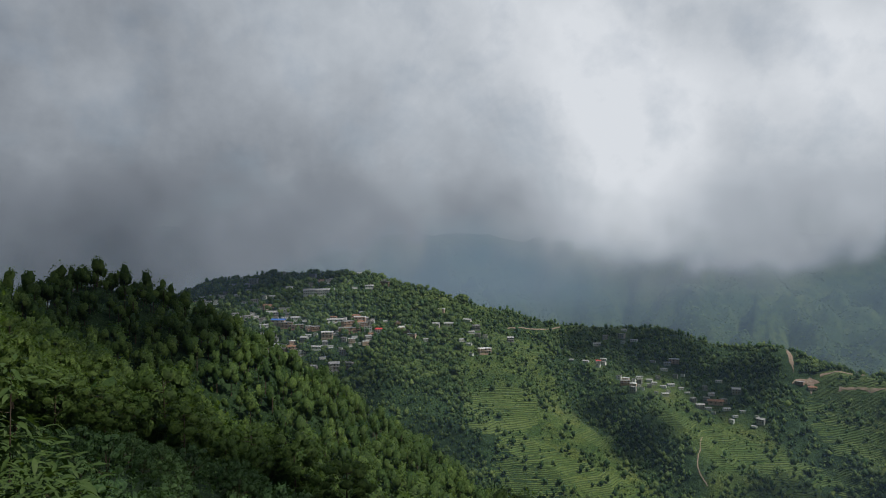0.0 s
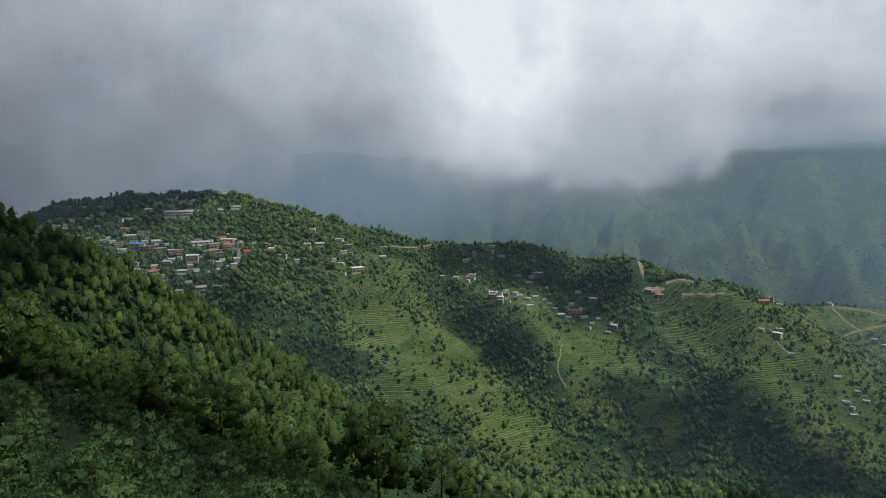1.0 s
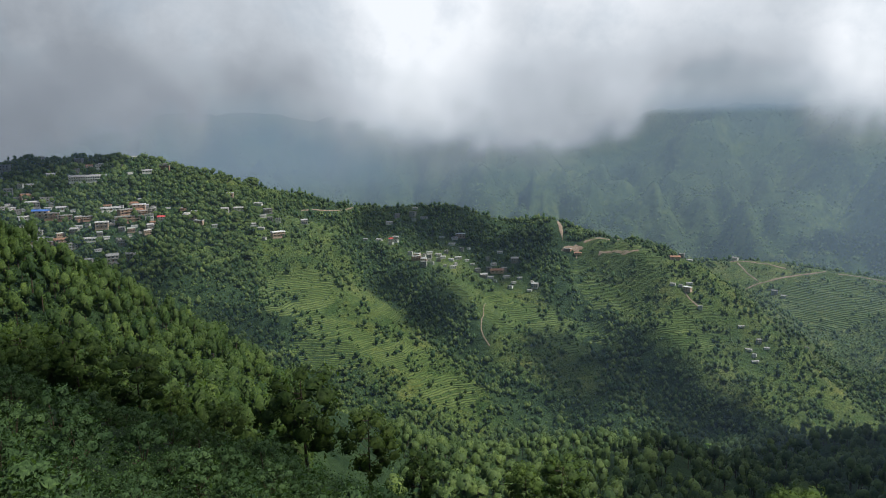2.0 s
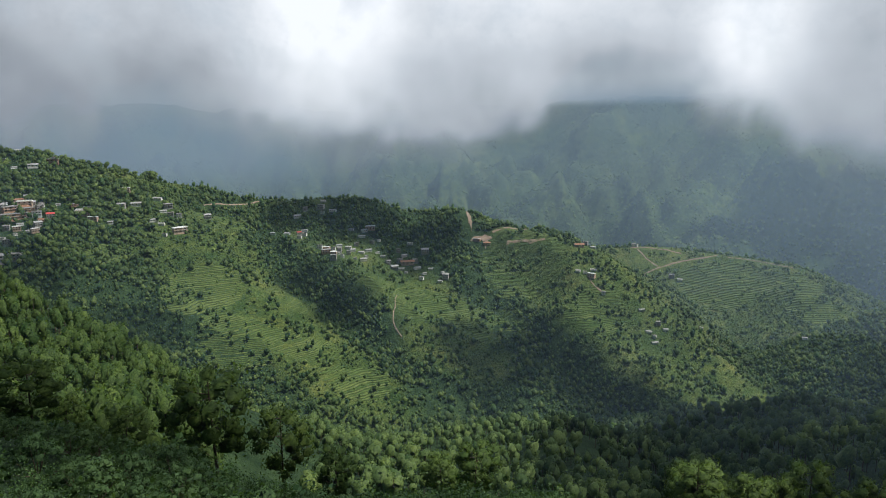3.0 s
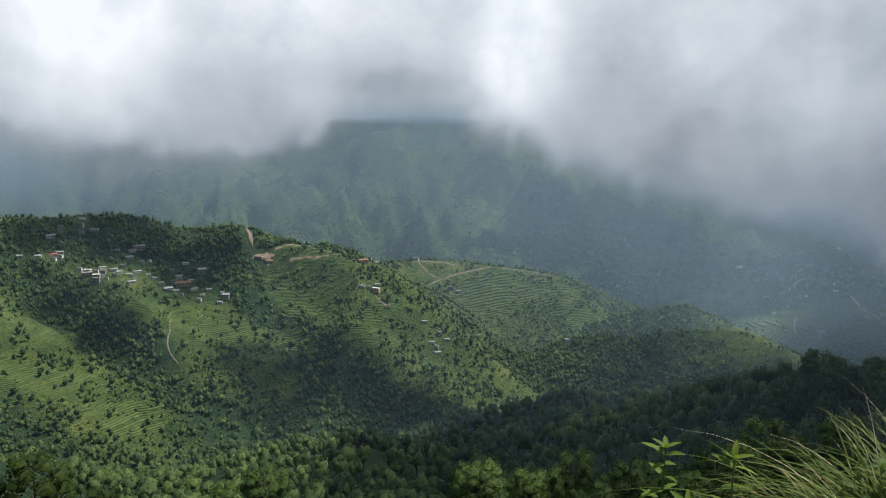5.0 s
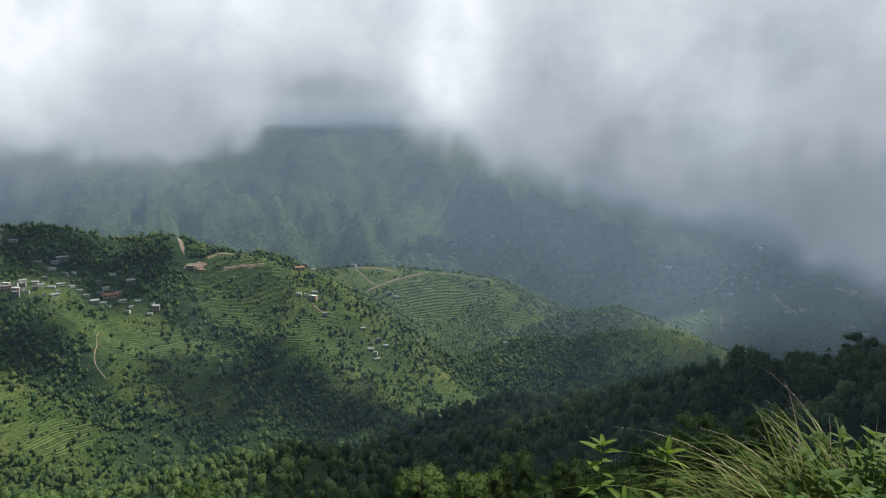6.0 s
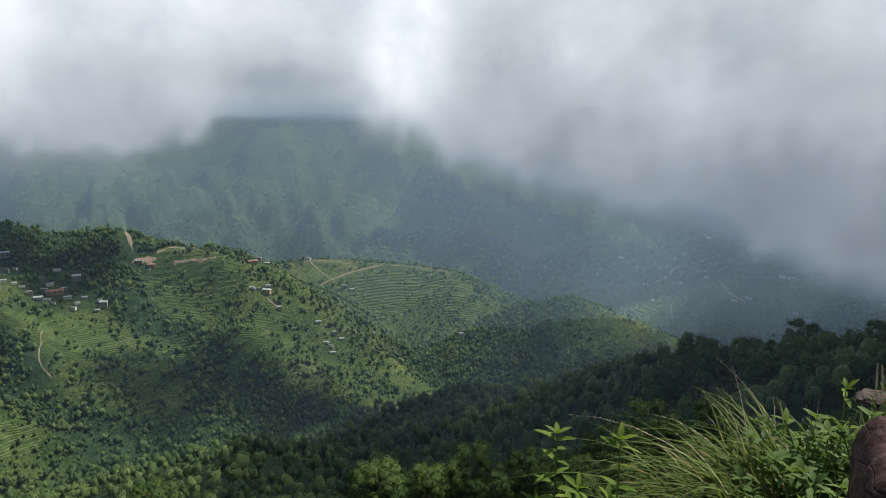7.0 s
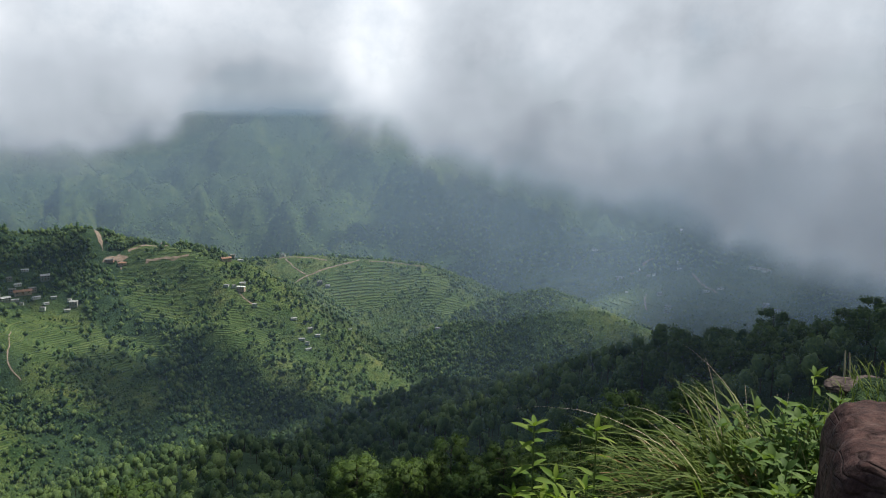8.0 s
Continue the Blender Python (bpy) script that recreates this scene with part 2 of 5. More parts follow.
_col = blend(_t, 0.9, _col, ramp(_t, noise_tex(_t, 0.22, 5, 0.7), [(0.33, (0.45, 0.55, 0.5)), (0.6, (1.12, 1.1, 1.0))]), "MULTIPLY")
_t.links.new(_col, _s.inputs["Base Color"])
bump(_t, _s, noise_tex(_t, 0.8, 5, 0.7), 0.6, 0.4)
GLASS_DARK, _t, _s = material("window_glass", 0.15)
_s.inputs["Base Color"].default_value = (0.03, 0.035, 0.04, 1)
PAINT = {
    "white": plain_material("white_wash", (0.70, 0.68, 0.63), (0.86, 0.85, 0.82), 0.6, 0.8, 0.02),
    "grey": plain_material("bare_cement", (0.26, 0.25, 0.235), (0.46, 0.44, 0.41), 0.6, 0.85, 0.02),
    "brown": plain_material("brick_red_wash", (0.34, 0.20, 0.13), (0.52, 0.34, 0.23), 0.6, 0.85, 0.02),
    "pink": plain_material("peach_wash", (0.52, 0.36, 0.26), (0.70, 0.52, 0.40), 0.6, 0.8, 0.02),
    "teal": plain_material("teal_wash", (0.16, 0.36, 0.34), (0.26, 0.50, 0.46), 0.6, 0.8, 0.02),
    "tin": plain_material("grey_tin_sheet", (0.24, 0.235, 0.225), (0.44, 0.43, 0.41), 0.8, 0.6, 0.02),
    "blue_tin": plain_material("blue_tin_sheet", (0.05, 0.12, 0.36), (0.09, 0.19, 0.48), 0.8, 0.45, 0.02),
    "red_tin": plain_material("red_tin_sheet", (0.42, 0.05, 0.05), (0.60, 0.11, 0.09), 0.8, 0.5, 0.02),
    "rust": plain_material("rusted_tin_sheet", (0.20, 0.10, 0.06), (0.34, 0.19, 0.12), 0.8, 0.7, 0.02),
}
GRASS = leaf_material("grass_blade", (0.075, 0.125, 0.024), (0.40, 0.43, 0.140), True, 0.35)
DRY = plain_material("dry_stalk", (0.42, 0.34, 0.20), (0.62, 0.54, 0.36), 4.0, 0.8)
DEAD = plain_material("withered_grass", (0.16, 0.10, 0.04), (0.30, 0.21, 0.10), 6.0, 0.9)
WEED = leaf_material("weed_leaf", (0.105, 0.185, 0.030), (0.235, 0.310, 0.058), False, 0.4)
SHRUB = leaf_material("shrub_leaf", (0.075, 0.137, 0.037), (0.195, 0.273, 0.086), False, 0.35)
STEM = plain_material("green_stem", (0.10, 0.15, 0.04), (0.20, 0.24, 0.08), 8.0, 0.7)


def stone_material(name, a, b, c):
    m, t, s = material(name, 0.75)
    n = noise_tex(t, 7.0, 10, 0.7)
    col = ramp(t, n, [(0.28, a), (0.5, b), (0.72, c)])
    mark = ramp(t, noise_tex(t, 26.0, 6, 0.75), [(0.36, (0.35, 0.33, 0.33)), (0.5, (0.95, 0.93, 0.92)), (0.66, (1.5, 1.45, 1.42))])
    col = blend(t, 1.0, col, mark, "MULTIPLY")
    # bedding planes: thin dark cracks with pale weathered lips
    stretch = node(t, "ShaderNodeMapping")
    stretch.inputs["Scale"].default_value = (1.2, 1.2, 5.0)
    stretch.inputs["Rotation"].default_value = (0.12, 0.10, 0)
    t.links.new(t.nodes.new("ShaderNodeTexCoord").outputs["Object"], stretch.inputs["Vector"])
    bed = noise_tex(t, 1.7, 3, 0.55, vector=stretch.outputs[0])
    lines = ramp(t, bed, [(0.485, (1, 1, 1)), (0.499, (0.22, 0.20, 0.20)), (0.508, (1.0, 1.0, 1.0)), (0.53, (1.3, 1.27, 1.24)), (0.56, (1, 1, 1))])
    t.links.new(blend(t, 0.4, col, lines, "MULTIPLY"), s.inputs["Base Color"])
    crack = noise_tex(t, 14.0, 8, 0.62)
    groove = ramp(t, bed, [(0.485, (1, 1, 1)), (0.499, (0, 0, 0)), (0.515, (1, 1, 1))])
    bump(t, s, blend(t, 0.18, crack, groove), 0.9, 0.025)
    return m


RED_STONE = stone_material("red_sandstone", (0.022, 0.012, 0.011), (0.060, 0.032, 0.027), (0.145, 0.095, 0.080))
PALE_STONE = stone_material("lichen_stone", (0.20, 0.17, 0.09), (0.36, 0.31, 0.17), (0.5, 0.46, 0.30))
BROWN_STONE = stone_material("brown_stone", (0.040, 0.030, 0.026), (0.085, 0.064, 0.054), (0.135, 0.108, 0.094))


# ---- meshes ----
def mesh_from(name, verts, faces, mat, smooth=False, normals=None):
    """A mesh from arrays of corners and of faces with equal corner counts; foliage takes its crown's round normals."""
    verts, faces = np.asarray(verts, np.float32), np.asarray(faces, np.int32)
    me = bpy.data.meshes.new(name)
    n, k = faces.shape
    me.vertices.add(len(verts))
    me.vertices.foreach_set("co", verts.ravel())
    me.loops.add(n * k)
    me.loops.foreach_set("vertex_index", faces.ravel())
    me.polygons.add(n)
    me.polygons.foreach_set("loop_start", np.arange(0, n * k, k, dtype=np.int32))
    me.polygons.foreach_set("use_smooth", np.full(n, smooth))
    me.materials.append(mat)
    me.update(calc_edges=True)
    if normals is not None:
        me.polygons.foreach_set("use_smooth", np.full(n, True))
        normals = normals / (np.linalg.norm(normals, axis=1)[:, None] + 1e-9)
        me.normals_split_custom_set_from_vertices(normals.astype(np.float32))
    return me


def part(name, bm, mat, parent, label=""):
    me = bpy.data.meshes.new(name)
    bm.to_mesh(me)
    bm.free()
    me.materials.append(mat)
    ob = new(name, me)
    ob.parent = parent
    return tagged(ob, label)


def grid_faces(rows, cols, wrap=False):
    i, j = np.meshgrid(np.arange(rows - 1), np.arange(cols if wrap else cols - 1), indexing="ij")
    a, b = i * cols + j, i * cols + (j + 1) % cols
    return np.stack([a, b, b + cols, a + cols], -1).reshape(-1, 4)


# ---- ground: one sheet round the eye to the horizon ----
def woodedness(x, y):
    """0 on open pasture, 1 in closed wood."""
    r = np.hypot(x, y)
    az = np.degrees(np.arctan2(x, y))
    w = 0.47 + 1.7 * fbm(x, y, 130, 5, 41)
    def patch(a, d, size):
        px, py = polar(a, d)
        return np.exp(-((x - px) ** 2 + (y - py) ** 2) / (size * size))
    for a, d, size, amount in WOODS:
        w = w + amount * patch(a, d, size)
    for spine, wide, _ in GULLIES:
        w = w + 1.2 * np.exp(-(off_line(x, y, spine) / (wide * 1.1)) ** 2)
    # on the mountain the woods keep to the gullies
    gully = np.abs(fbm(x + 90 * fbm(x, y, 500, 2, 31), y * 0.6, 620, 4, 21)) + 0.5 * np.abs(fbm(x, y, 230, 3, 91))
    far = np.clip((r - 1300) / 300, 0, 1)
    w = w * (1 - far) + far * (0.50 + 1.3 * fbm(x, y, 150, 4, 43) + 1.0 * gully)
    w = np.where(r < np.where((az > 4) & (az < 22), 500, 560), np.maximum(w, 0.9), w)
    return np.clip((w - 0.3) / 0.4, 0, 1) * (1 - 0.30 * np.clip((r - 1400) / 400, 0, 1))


WOODS = [(-14, 820, 130, 0.7), (-6, 720, 110, 0.9), (-10, 960, 90, 0.5), (-22, 900, 120, 0.6), (13, 760, 35, 0.8), (17, 690, 32, 0.8), (34, 800, 40, 0.5), (-20, 1000, 120, 0.3), (2, 640, 60, 0.8), (18, 900, 70, 0.35), (24, 860, 60, 0.35),
         (26.5, 665, 40, -0.9), (-1, 690, 55, 0.9), (0, 650, 45, 0.7), (33, 640, 42, 1.0), (38, 600, 42, 1.0), (43, 570, 42, 1.0), (8, 800, 80, -0.65), (11, 690, 70, -0.8),
         (17, 610, 55, -0.8), (36, 780, 65, -0.8), (40, 725, 55, -0.9), (44, 690, 50, -0.8), (47, 670, 40, -0.5), (60, 900, 120, 0.2), (66, 870, 45, -1.2), (69, 840, 30, -1.0), (66, 1250, 260, -0.3), (74, 1200, 120, -0.4), (50, 1020, 90, -0.55), (47, 900, 60, -0.4), (54, 980, 60, -0.35), (22, 740, 40, -0.8)]

azs = np.concatenate([np.arange(-46, 96, 0.31), np.arange(96, 314, 3.0)])
rad = np.concatenate([[0.02, 0.25, 0.6, 1.0, 1.4, 1.7, 2.0, 2.4], np.geomspace(3, 440, 70), np.arange(445, 1260, 5.4), np.geomspace(1270, 4900, 80)])
gx, gy = polar(azs[None, :], rad[:, None])
gx = gx + 0.3 * np.clip(1 - rad / 1.4, 0, 1)[:, None]
gz = height(gx, gy)
ground_mesh = mesh_from("ground", np.stack([gx, gy, gz], -1).reshape(-1, 3), grid_faces(len(rad), len(azs), True)[:, ::-1], LAND, True)
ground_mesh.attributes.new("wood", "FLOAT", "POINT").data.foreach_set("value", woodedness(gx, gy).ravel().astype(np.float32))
ground_mesh.attributes.new("scrub", "FLOAT", "POINT").data.foreach_set("value", np.clip((np.hypot(gx, gy) - 1150) / 300, 0, 1).ravel().astype(np.float32))
ground = tagged(new("ground", ground_mesh), "steep green Himalayan hillsides of pasture and forest floor", "ground", kind="structure")


# ---- clouds ----
def cloud_material():
    """Glowing cloud and haze: 'cover' is how opaque it is, 'depth' how dark its painted tone, 'vapour' how far haze has
    turned to cloud.
    """
    m, t, s = material("glowing_cloud_haze", 1.0)
    t.nodes.remove(s)
    out = t.nodes["Material Output"]
    uv = t.nodes.new("ShaderNodeUVMap").outputs[0]

    def sum_up(source, share, base, clamp=False):
        n = t.nodes.new("ShaderNodeMath")
        n.operation, n.use_clamp = "MULTIPLY_ADD", clamp
        t.links.new(source, n.inputs[0])
        n.inputs[1].default_value = share
        t.links.new(base, n.inputs[2])
        return n.outputs[0]
    wisps = noise_tex(t, 1.6, 6, 0.55, vector=uv)
    minus = t.nodes.new("ShaderNodeMath")
    minus.operation, minus.inputs[1].default_value = "SUBTRACT", 0.5
    t.links.new(wisps, minus.inputs[0])
    only_cloud = t.nodes.new("ShaderNodeMath")
    only_cloud.operation = "MULTIPLY"
    t.links.new(minus.outputs[0], only_cloud.inputs[0])
    t.links.new(attribute(t, "vapour"), only_cloud.inputs[1])
    cover = sum_up(only_cloud.outputs[0], 0.6, attribute(t, "cover"), True)
    vapour = sum_up(minus.outputs[0], 0.8, attribute(t, "vapour"), True)
    billow = noise_tex(t, 0.95, 6, 0.5, vector=uv)
    minus2 = t.nodes.new("ShaderNodeMath")
    minus2.operation, minus2.inputs[1].default_value = "SUBTRACT", 0.5
    t.links.new(billow, minus2.inputs[0])
    depth = sum_up(minus2.outputs[0], 0.58, attribute(t, "depth"))
    ragged = noise_tex(t, 3.1, 5, 0.6, vector=uv)
    minus3 = t.nodes.new("ShaderNodeMath")
    minus3.operation, minus3.inputs[1].default_value = "SUBTRACT", 0.5
    t.links.new(ragged, minus3.inputs[0])
    depth = sum_up(minus3.outputs[0], 0.15, depth)
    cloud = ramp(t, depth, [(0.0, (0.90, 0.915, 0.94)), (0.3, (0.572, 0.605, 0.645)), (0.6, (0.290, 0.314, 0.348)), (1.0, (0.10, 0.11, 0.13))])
    # haze and the cloud's bright and dark parts are painted as emission
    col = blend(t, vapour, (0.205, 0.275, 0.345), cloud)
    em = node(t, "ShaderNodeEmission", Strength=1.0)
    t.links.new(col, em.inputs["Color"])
    tr = t.nodes.new("ShaderNodeBsdfTransparent")
    mix = t.nodes.new("ShaderNodeMixShader")
    t.links.new(cover, mix.inputs[0])
    t.links.new(tr.outputs[0], mix.inputs[1])
    t.links.new(em.outputs[0], mix.inputs[2])
    t.links.new(mix.outputs[0], out.inputs["Surface"])
    return m


def bell(v, w):
    return np.exp(-(v / w) ** 2)


def cloud_haze_sheet():
    """Cloud and haze that hang into the valley and over the far mountain: one glowing sheet behind the far spur."""
    a = np.arange(-70, 131, 0.75)
    s = np.linspace(0, 1, 80) ** 1.1
    A, S = np.meshgrid(a, s)
    r, z = 1230 - 210 * np.clip((A - 57) / 8, 0, 1) * (1 - S) + 330 * S, -330 + 1010 * S
    E = np.degrees(np.arctan2(z, r))
    x, y = polar(A, r)
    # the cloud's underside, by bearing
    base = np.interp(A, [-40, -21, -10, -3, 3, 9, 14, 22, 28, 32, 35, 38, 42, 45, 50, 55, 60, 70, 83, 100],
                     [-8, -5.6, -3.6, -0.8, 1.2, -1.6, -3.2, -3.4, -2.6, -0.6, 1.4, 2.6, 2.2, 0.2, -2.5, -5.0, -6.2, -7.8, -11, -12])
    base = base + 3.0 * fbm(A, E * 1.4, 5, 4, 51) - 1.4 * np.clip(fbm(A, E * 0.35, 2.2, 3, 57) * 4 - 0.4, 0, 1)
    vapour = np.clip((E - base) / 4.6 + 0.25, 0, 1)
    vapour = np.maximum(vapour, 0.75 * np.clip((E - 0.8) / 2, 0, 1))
    # haze over the far mountain, painted as a pale blue veil
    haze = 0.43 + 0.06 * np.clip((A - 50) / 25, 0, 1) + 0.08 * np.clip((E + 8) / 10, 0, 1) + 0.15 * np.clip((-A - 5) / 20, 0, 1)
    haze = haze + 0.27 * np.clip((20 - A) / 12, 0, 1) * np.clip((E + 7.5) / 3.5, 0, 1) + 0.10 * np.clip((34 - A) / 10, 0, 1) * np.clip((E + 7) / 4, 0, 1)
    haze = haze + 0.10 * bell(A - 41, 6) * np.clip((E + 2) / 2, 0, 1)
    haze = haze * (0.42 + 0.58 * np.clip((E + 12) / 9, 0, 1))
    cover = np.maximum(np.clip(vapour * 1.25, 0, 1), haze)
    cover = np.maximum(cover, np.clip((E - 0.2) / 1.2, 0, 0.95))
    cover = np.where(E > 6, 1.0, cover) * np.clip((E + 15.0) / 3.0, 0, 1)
    # bright cores and dull parts of the cloud, painted by bearing and elevation
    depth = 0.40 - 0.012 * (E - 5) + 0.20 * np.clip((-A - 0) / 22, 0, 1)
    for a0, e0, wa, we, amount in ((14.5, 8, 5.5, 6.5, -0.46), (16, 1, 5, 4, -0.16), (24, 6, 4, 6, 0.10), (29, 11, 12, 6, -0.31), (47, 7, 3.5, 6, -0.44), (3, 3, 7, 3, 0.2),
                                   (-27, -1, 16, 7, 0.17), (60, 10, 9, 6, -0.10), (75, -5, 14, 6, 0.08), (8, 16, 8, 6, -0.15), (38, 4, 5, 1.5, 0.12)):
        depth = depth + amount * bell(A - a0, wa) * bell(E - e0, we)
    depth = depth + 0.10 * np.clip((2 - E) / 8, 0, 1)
    me = mesh_from("cloud_haze_sheet", np.stack([x, y, z], -1).reshape(-1, 3), grid_faces(len(s), len(a)), cloud_material(), True)
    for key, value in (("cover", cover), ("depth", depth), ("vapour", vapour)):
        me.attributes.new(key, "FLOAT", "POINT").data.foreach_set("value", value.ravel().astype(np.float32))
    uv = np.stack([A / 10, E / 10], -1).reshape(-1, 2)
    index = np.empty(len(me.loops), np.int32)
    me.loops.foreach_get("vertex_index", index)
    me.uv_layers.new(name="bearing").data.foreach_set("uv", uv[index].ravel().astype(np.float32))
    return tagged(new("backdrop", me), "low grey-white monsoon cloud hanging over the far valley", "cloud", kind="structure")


cloud_haze_sheet()

# unseen broken cloud added overhead: each puff shades its slope along the sun's rays
def vapour_material(name, clear):
    m = plain_material(name, (0.75, 0.76, 0.78), (0.85, 0.85, 0.86), 0.01, 1.0)
    t = m.node_tree
    thin = node(t, "ShaderNodeMixShader", Fac=clear)
    t.links.new(t.nodes["Principled BSDF"].outputs[0], thin.inputs[1])
    t.links.new(t.nodes.new("ShaderNodeBsdfTransparent").outputs[0], thin.inputs[2])
    t.links.new(thin.outputs[0], t.nodes["Material Output"].inputs["Surface"])
    return m


DENSE, VEIL = vapour_material("shade_puff", 0.48), vapour_material("shade_veil", 0.72)
SHADE_PUFFS = [(13, 935, 50), (17, 890, 50), (22, 850, 44), (15, 720, 30), (26.5, 672, 40), (29, 640, 36), (38, 622, 36), (42, 600, 42), (34, 652, 30), (31, 690, 28), (46, 585, 44), (12, 770, 24),
               (52, 560, 75), (47, 500, 60), (56, 440, 95), (66, 330, 110), (76, 250, 110), (44, 420, 78), (39, 330, 48), (37, 430, 42), (40, 260, 46), (43, 205, 42), (58, 250, 60), (84, 200, 90), (62, 740, 46), (68, 770, 46),
               (-24, 1120, 110), (-15, 1090, 70), (-24, 345, 48), (64, 1520, 270), (58, 1900, 200)]
SHADE_VEILS = [(-10, 740, 62), (-2, 650, 45), (-31, 330, 80), (-32, 200, 60), (-16, 85, 30), (3, 80, 40), (57, 790, 40), (-13, 1040, 80), (52, 1950, 230)]



def cloud(az, dist, size, seed, mat):
    gx0, gy0 = polar(az, dist)
    gz0 = float(height(np.array([gx0]), np.array([gy0]))[0])
    base = Vector((gx0, gy0, gz0)) + SUN_DIR * ((980 - gz0) / SUN_DIR.z)
    bm = bmesh.new()
    bmesh.ops.create_icosphere(bm, subdivisions=4, radius=1)
    for v in bm.verts:
        n = noise.fractal(v.co * 1.7 + Vector((seed * 3.1, 0, 0)), 0.7, 2.2, 4)
        v.co = Vector((v.co.x, v.co.y, v.co.z * 0.28)) * (1 + 0.38 * n) * size
    me = bpy.data.meshes.new("cloud")
    bm.to_mesh(me)
    bm.free()
    me.materials.append(mat)
    ob = new("cloud", me)
    ob.location = base
    tagged(ob, "white broken cumulus cloud high over the valley" if mat is DENSE else "thin white veil of cloud high over the valley", "cloud", "broken clouds overhead")


for i, puff in enumerate(SHADE_PUFFS + SHADE_VEILS):
    cloud(*puff, i, DENSE if i < len(SHADE_PUFFS) else VEIL)


def valley_haze_sheets():
    """Stand-in for moist air and haze over the valley: faint blue sheets that the daylight itself brightens."""
    m, t, p = material("valley_haze_sheets", 1.0)
    t.nodes.remove(p)
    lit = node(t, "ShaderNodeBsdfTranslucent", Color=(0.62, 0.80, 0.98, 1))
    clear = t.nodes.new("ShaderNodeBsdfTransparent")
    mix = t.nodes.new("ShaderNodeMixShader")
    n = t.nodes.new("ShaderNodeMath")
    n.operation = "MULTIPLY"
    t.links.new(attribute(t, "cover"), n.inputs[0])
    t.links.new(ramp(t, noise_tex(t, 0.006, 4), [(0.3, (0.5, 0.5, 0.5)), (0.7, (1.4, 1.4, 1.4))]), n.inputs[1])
    t.links.new(n.outputs[0], mix.inputs[0])
    t.links.new(clear.outputs[0], mix.inputs[1])
    t.links.new(lit.outputs[0], mix.inputs[2])
    t.links.new(mix.outputs[0], t.nodes["Material Output"].inputs["Surface"])
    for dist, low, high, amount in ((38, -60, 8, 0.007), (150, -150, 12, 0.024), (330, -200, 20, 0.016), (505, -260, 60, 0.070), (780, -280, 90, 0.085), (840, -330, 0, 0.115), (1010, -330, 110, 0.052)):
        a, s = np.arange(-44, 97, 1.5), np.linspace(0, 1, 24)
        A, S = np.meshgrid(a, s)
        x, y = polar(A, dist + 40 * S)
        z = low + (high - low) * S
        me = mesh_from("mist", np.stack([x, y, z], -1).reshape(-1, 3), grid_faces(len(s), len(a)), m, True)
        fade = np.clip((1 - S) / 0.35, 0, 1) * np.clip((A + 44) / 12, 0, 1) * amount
        # weighted by bearing, to pale the dark woods and set far spurs back
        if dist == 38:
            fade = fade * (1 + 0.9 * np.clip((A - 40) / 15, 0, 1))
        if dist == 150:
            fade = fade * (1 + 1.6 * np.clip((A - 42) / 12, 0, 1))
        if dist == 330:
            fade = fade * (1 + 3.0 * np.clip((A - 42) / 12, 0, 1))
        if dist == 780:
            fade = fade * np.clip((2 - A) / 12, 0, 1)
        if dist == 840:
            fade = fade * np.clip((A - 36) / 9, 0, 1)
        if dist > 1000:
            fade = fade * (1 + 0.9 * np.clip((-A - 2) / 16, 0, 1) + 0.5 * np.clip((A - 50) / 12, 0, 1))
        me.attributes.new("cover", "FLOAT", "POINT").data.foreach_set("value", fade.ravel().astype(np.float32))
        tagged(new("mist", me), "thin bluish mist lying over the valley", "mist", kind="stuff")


valley_haze_sheets()


# ---- houses, as a plan: colour, place and width ----
def plan(text):
    out = []
    for item in text.split():
        kind, numbers = item.split(":")
        x0, y0, w0 = (float(v) for v in numbers.split(","))
        out.append((kind, x0, y0, w0))
    return out


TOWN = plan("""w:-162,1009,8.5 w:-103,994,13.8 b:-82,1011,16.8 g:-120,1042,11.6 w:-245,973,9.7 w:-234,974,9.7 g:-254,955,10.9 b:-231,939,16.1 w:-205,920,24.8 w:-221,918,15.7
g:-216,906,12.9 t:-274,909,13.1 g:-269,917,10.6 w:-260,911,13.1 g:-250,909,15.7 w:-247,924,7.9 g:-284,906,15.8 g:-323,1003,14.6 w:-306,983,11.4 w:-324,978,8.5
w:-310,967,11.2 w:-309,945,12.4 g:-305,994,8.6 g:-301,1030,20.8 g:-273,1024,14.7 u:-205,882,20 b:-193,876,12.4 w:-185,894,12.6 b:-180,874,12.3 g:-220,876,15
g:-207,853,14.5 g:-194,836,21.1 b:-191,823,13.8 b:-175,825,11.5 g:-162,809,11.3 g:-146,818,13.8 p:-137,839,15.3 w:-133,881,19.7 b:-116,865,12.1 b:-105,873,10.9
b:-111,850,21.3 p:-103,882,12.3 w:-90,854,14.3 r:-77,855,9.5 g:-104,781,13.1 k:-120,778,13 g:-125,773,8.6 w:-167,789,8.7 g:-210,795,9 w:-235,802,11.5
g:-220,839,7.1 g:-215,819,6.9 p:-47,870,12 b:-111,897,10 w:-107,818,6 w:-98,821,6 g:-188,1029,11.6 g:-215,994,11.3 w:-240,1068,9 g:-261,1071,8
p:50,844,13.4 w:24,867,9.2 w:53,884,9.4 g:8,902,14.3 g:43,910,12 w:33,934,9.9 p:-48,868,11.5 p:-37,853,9""")
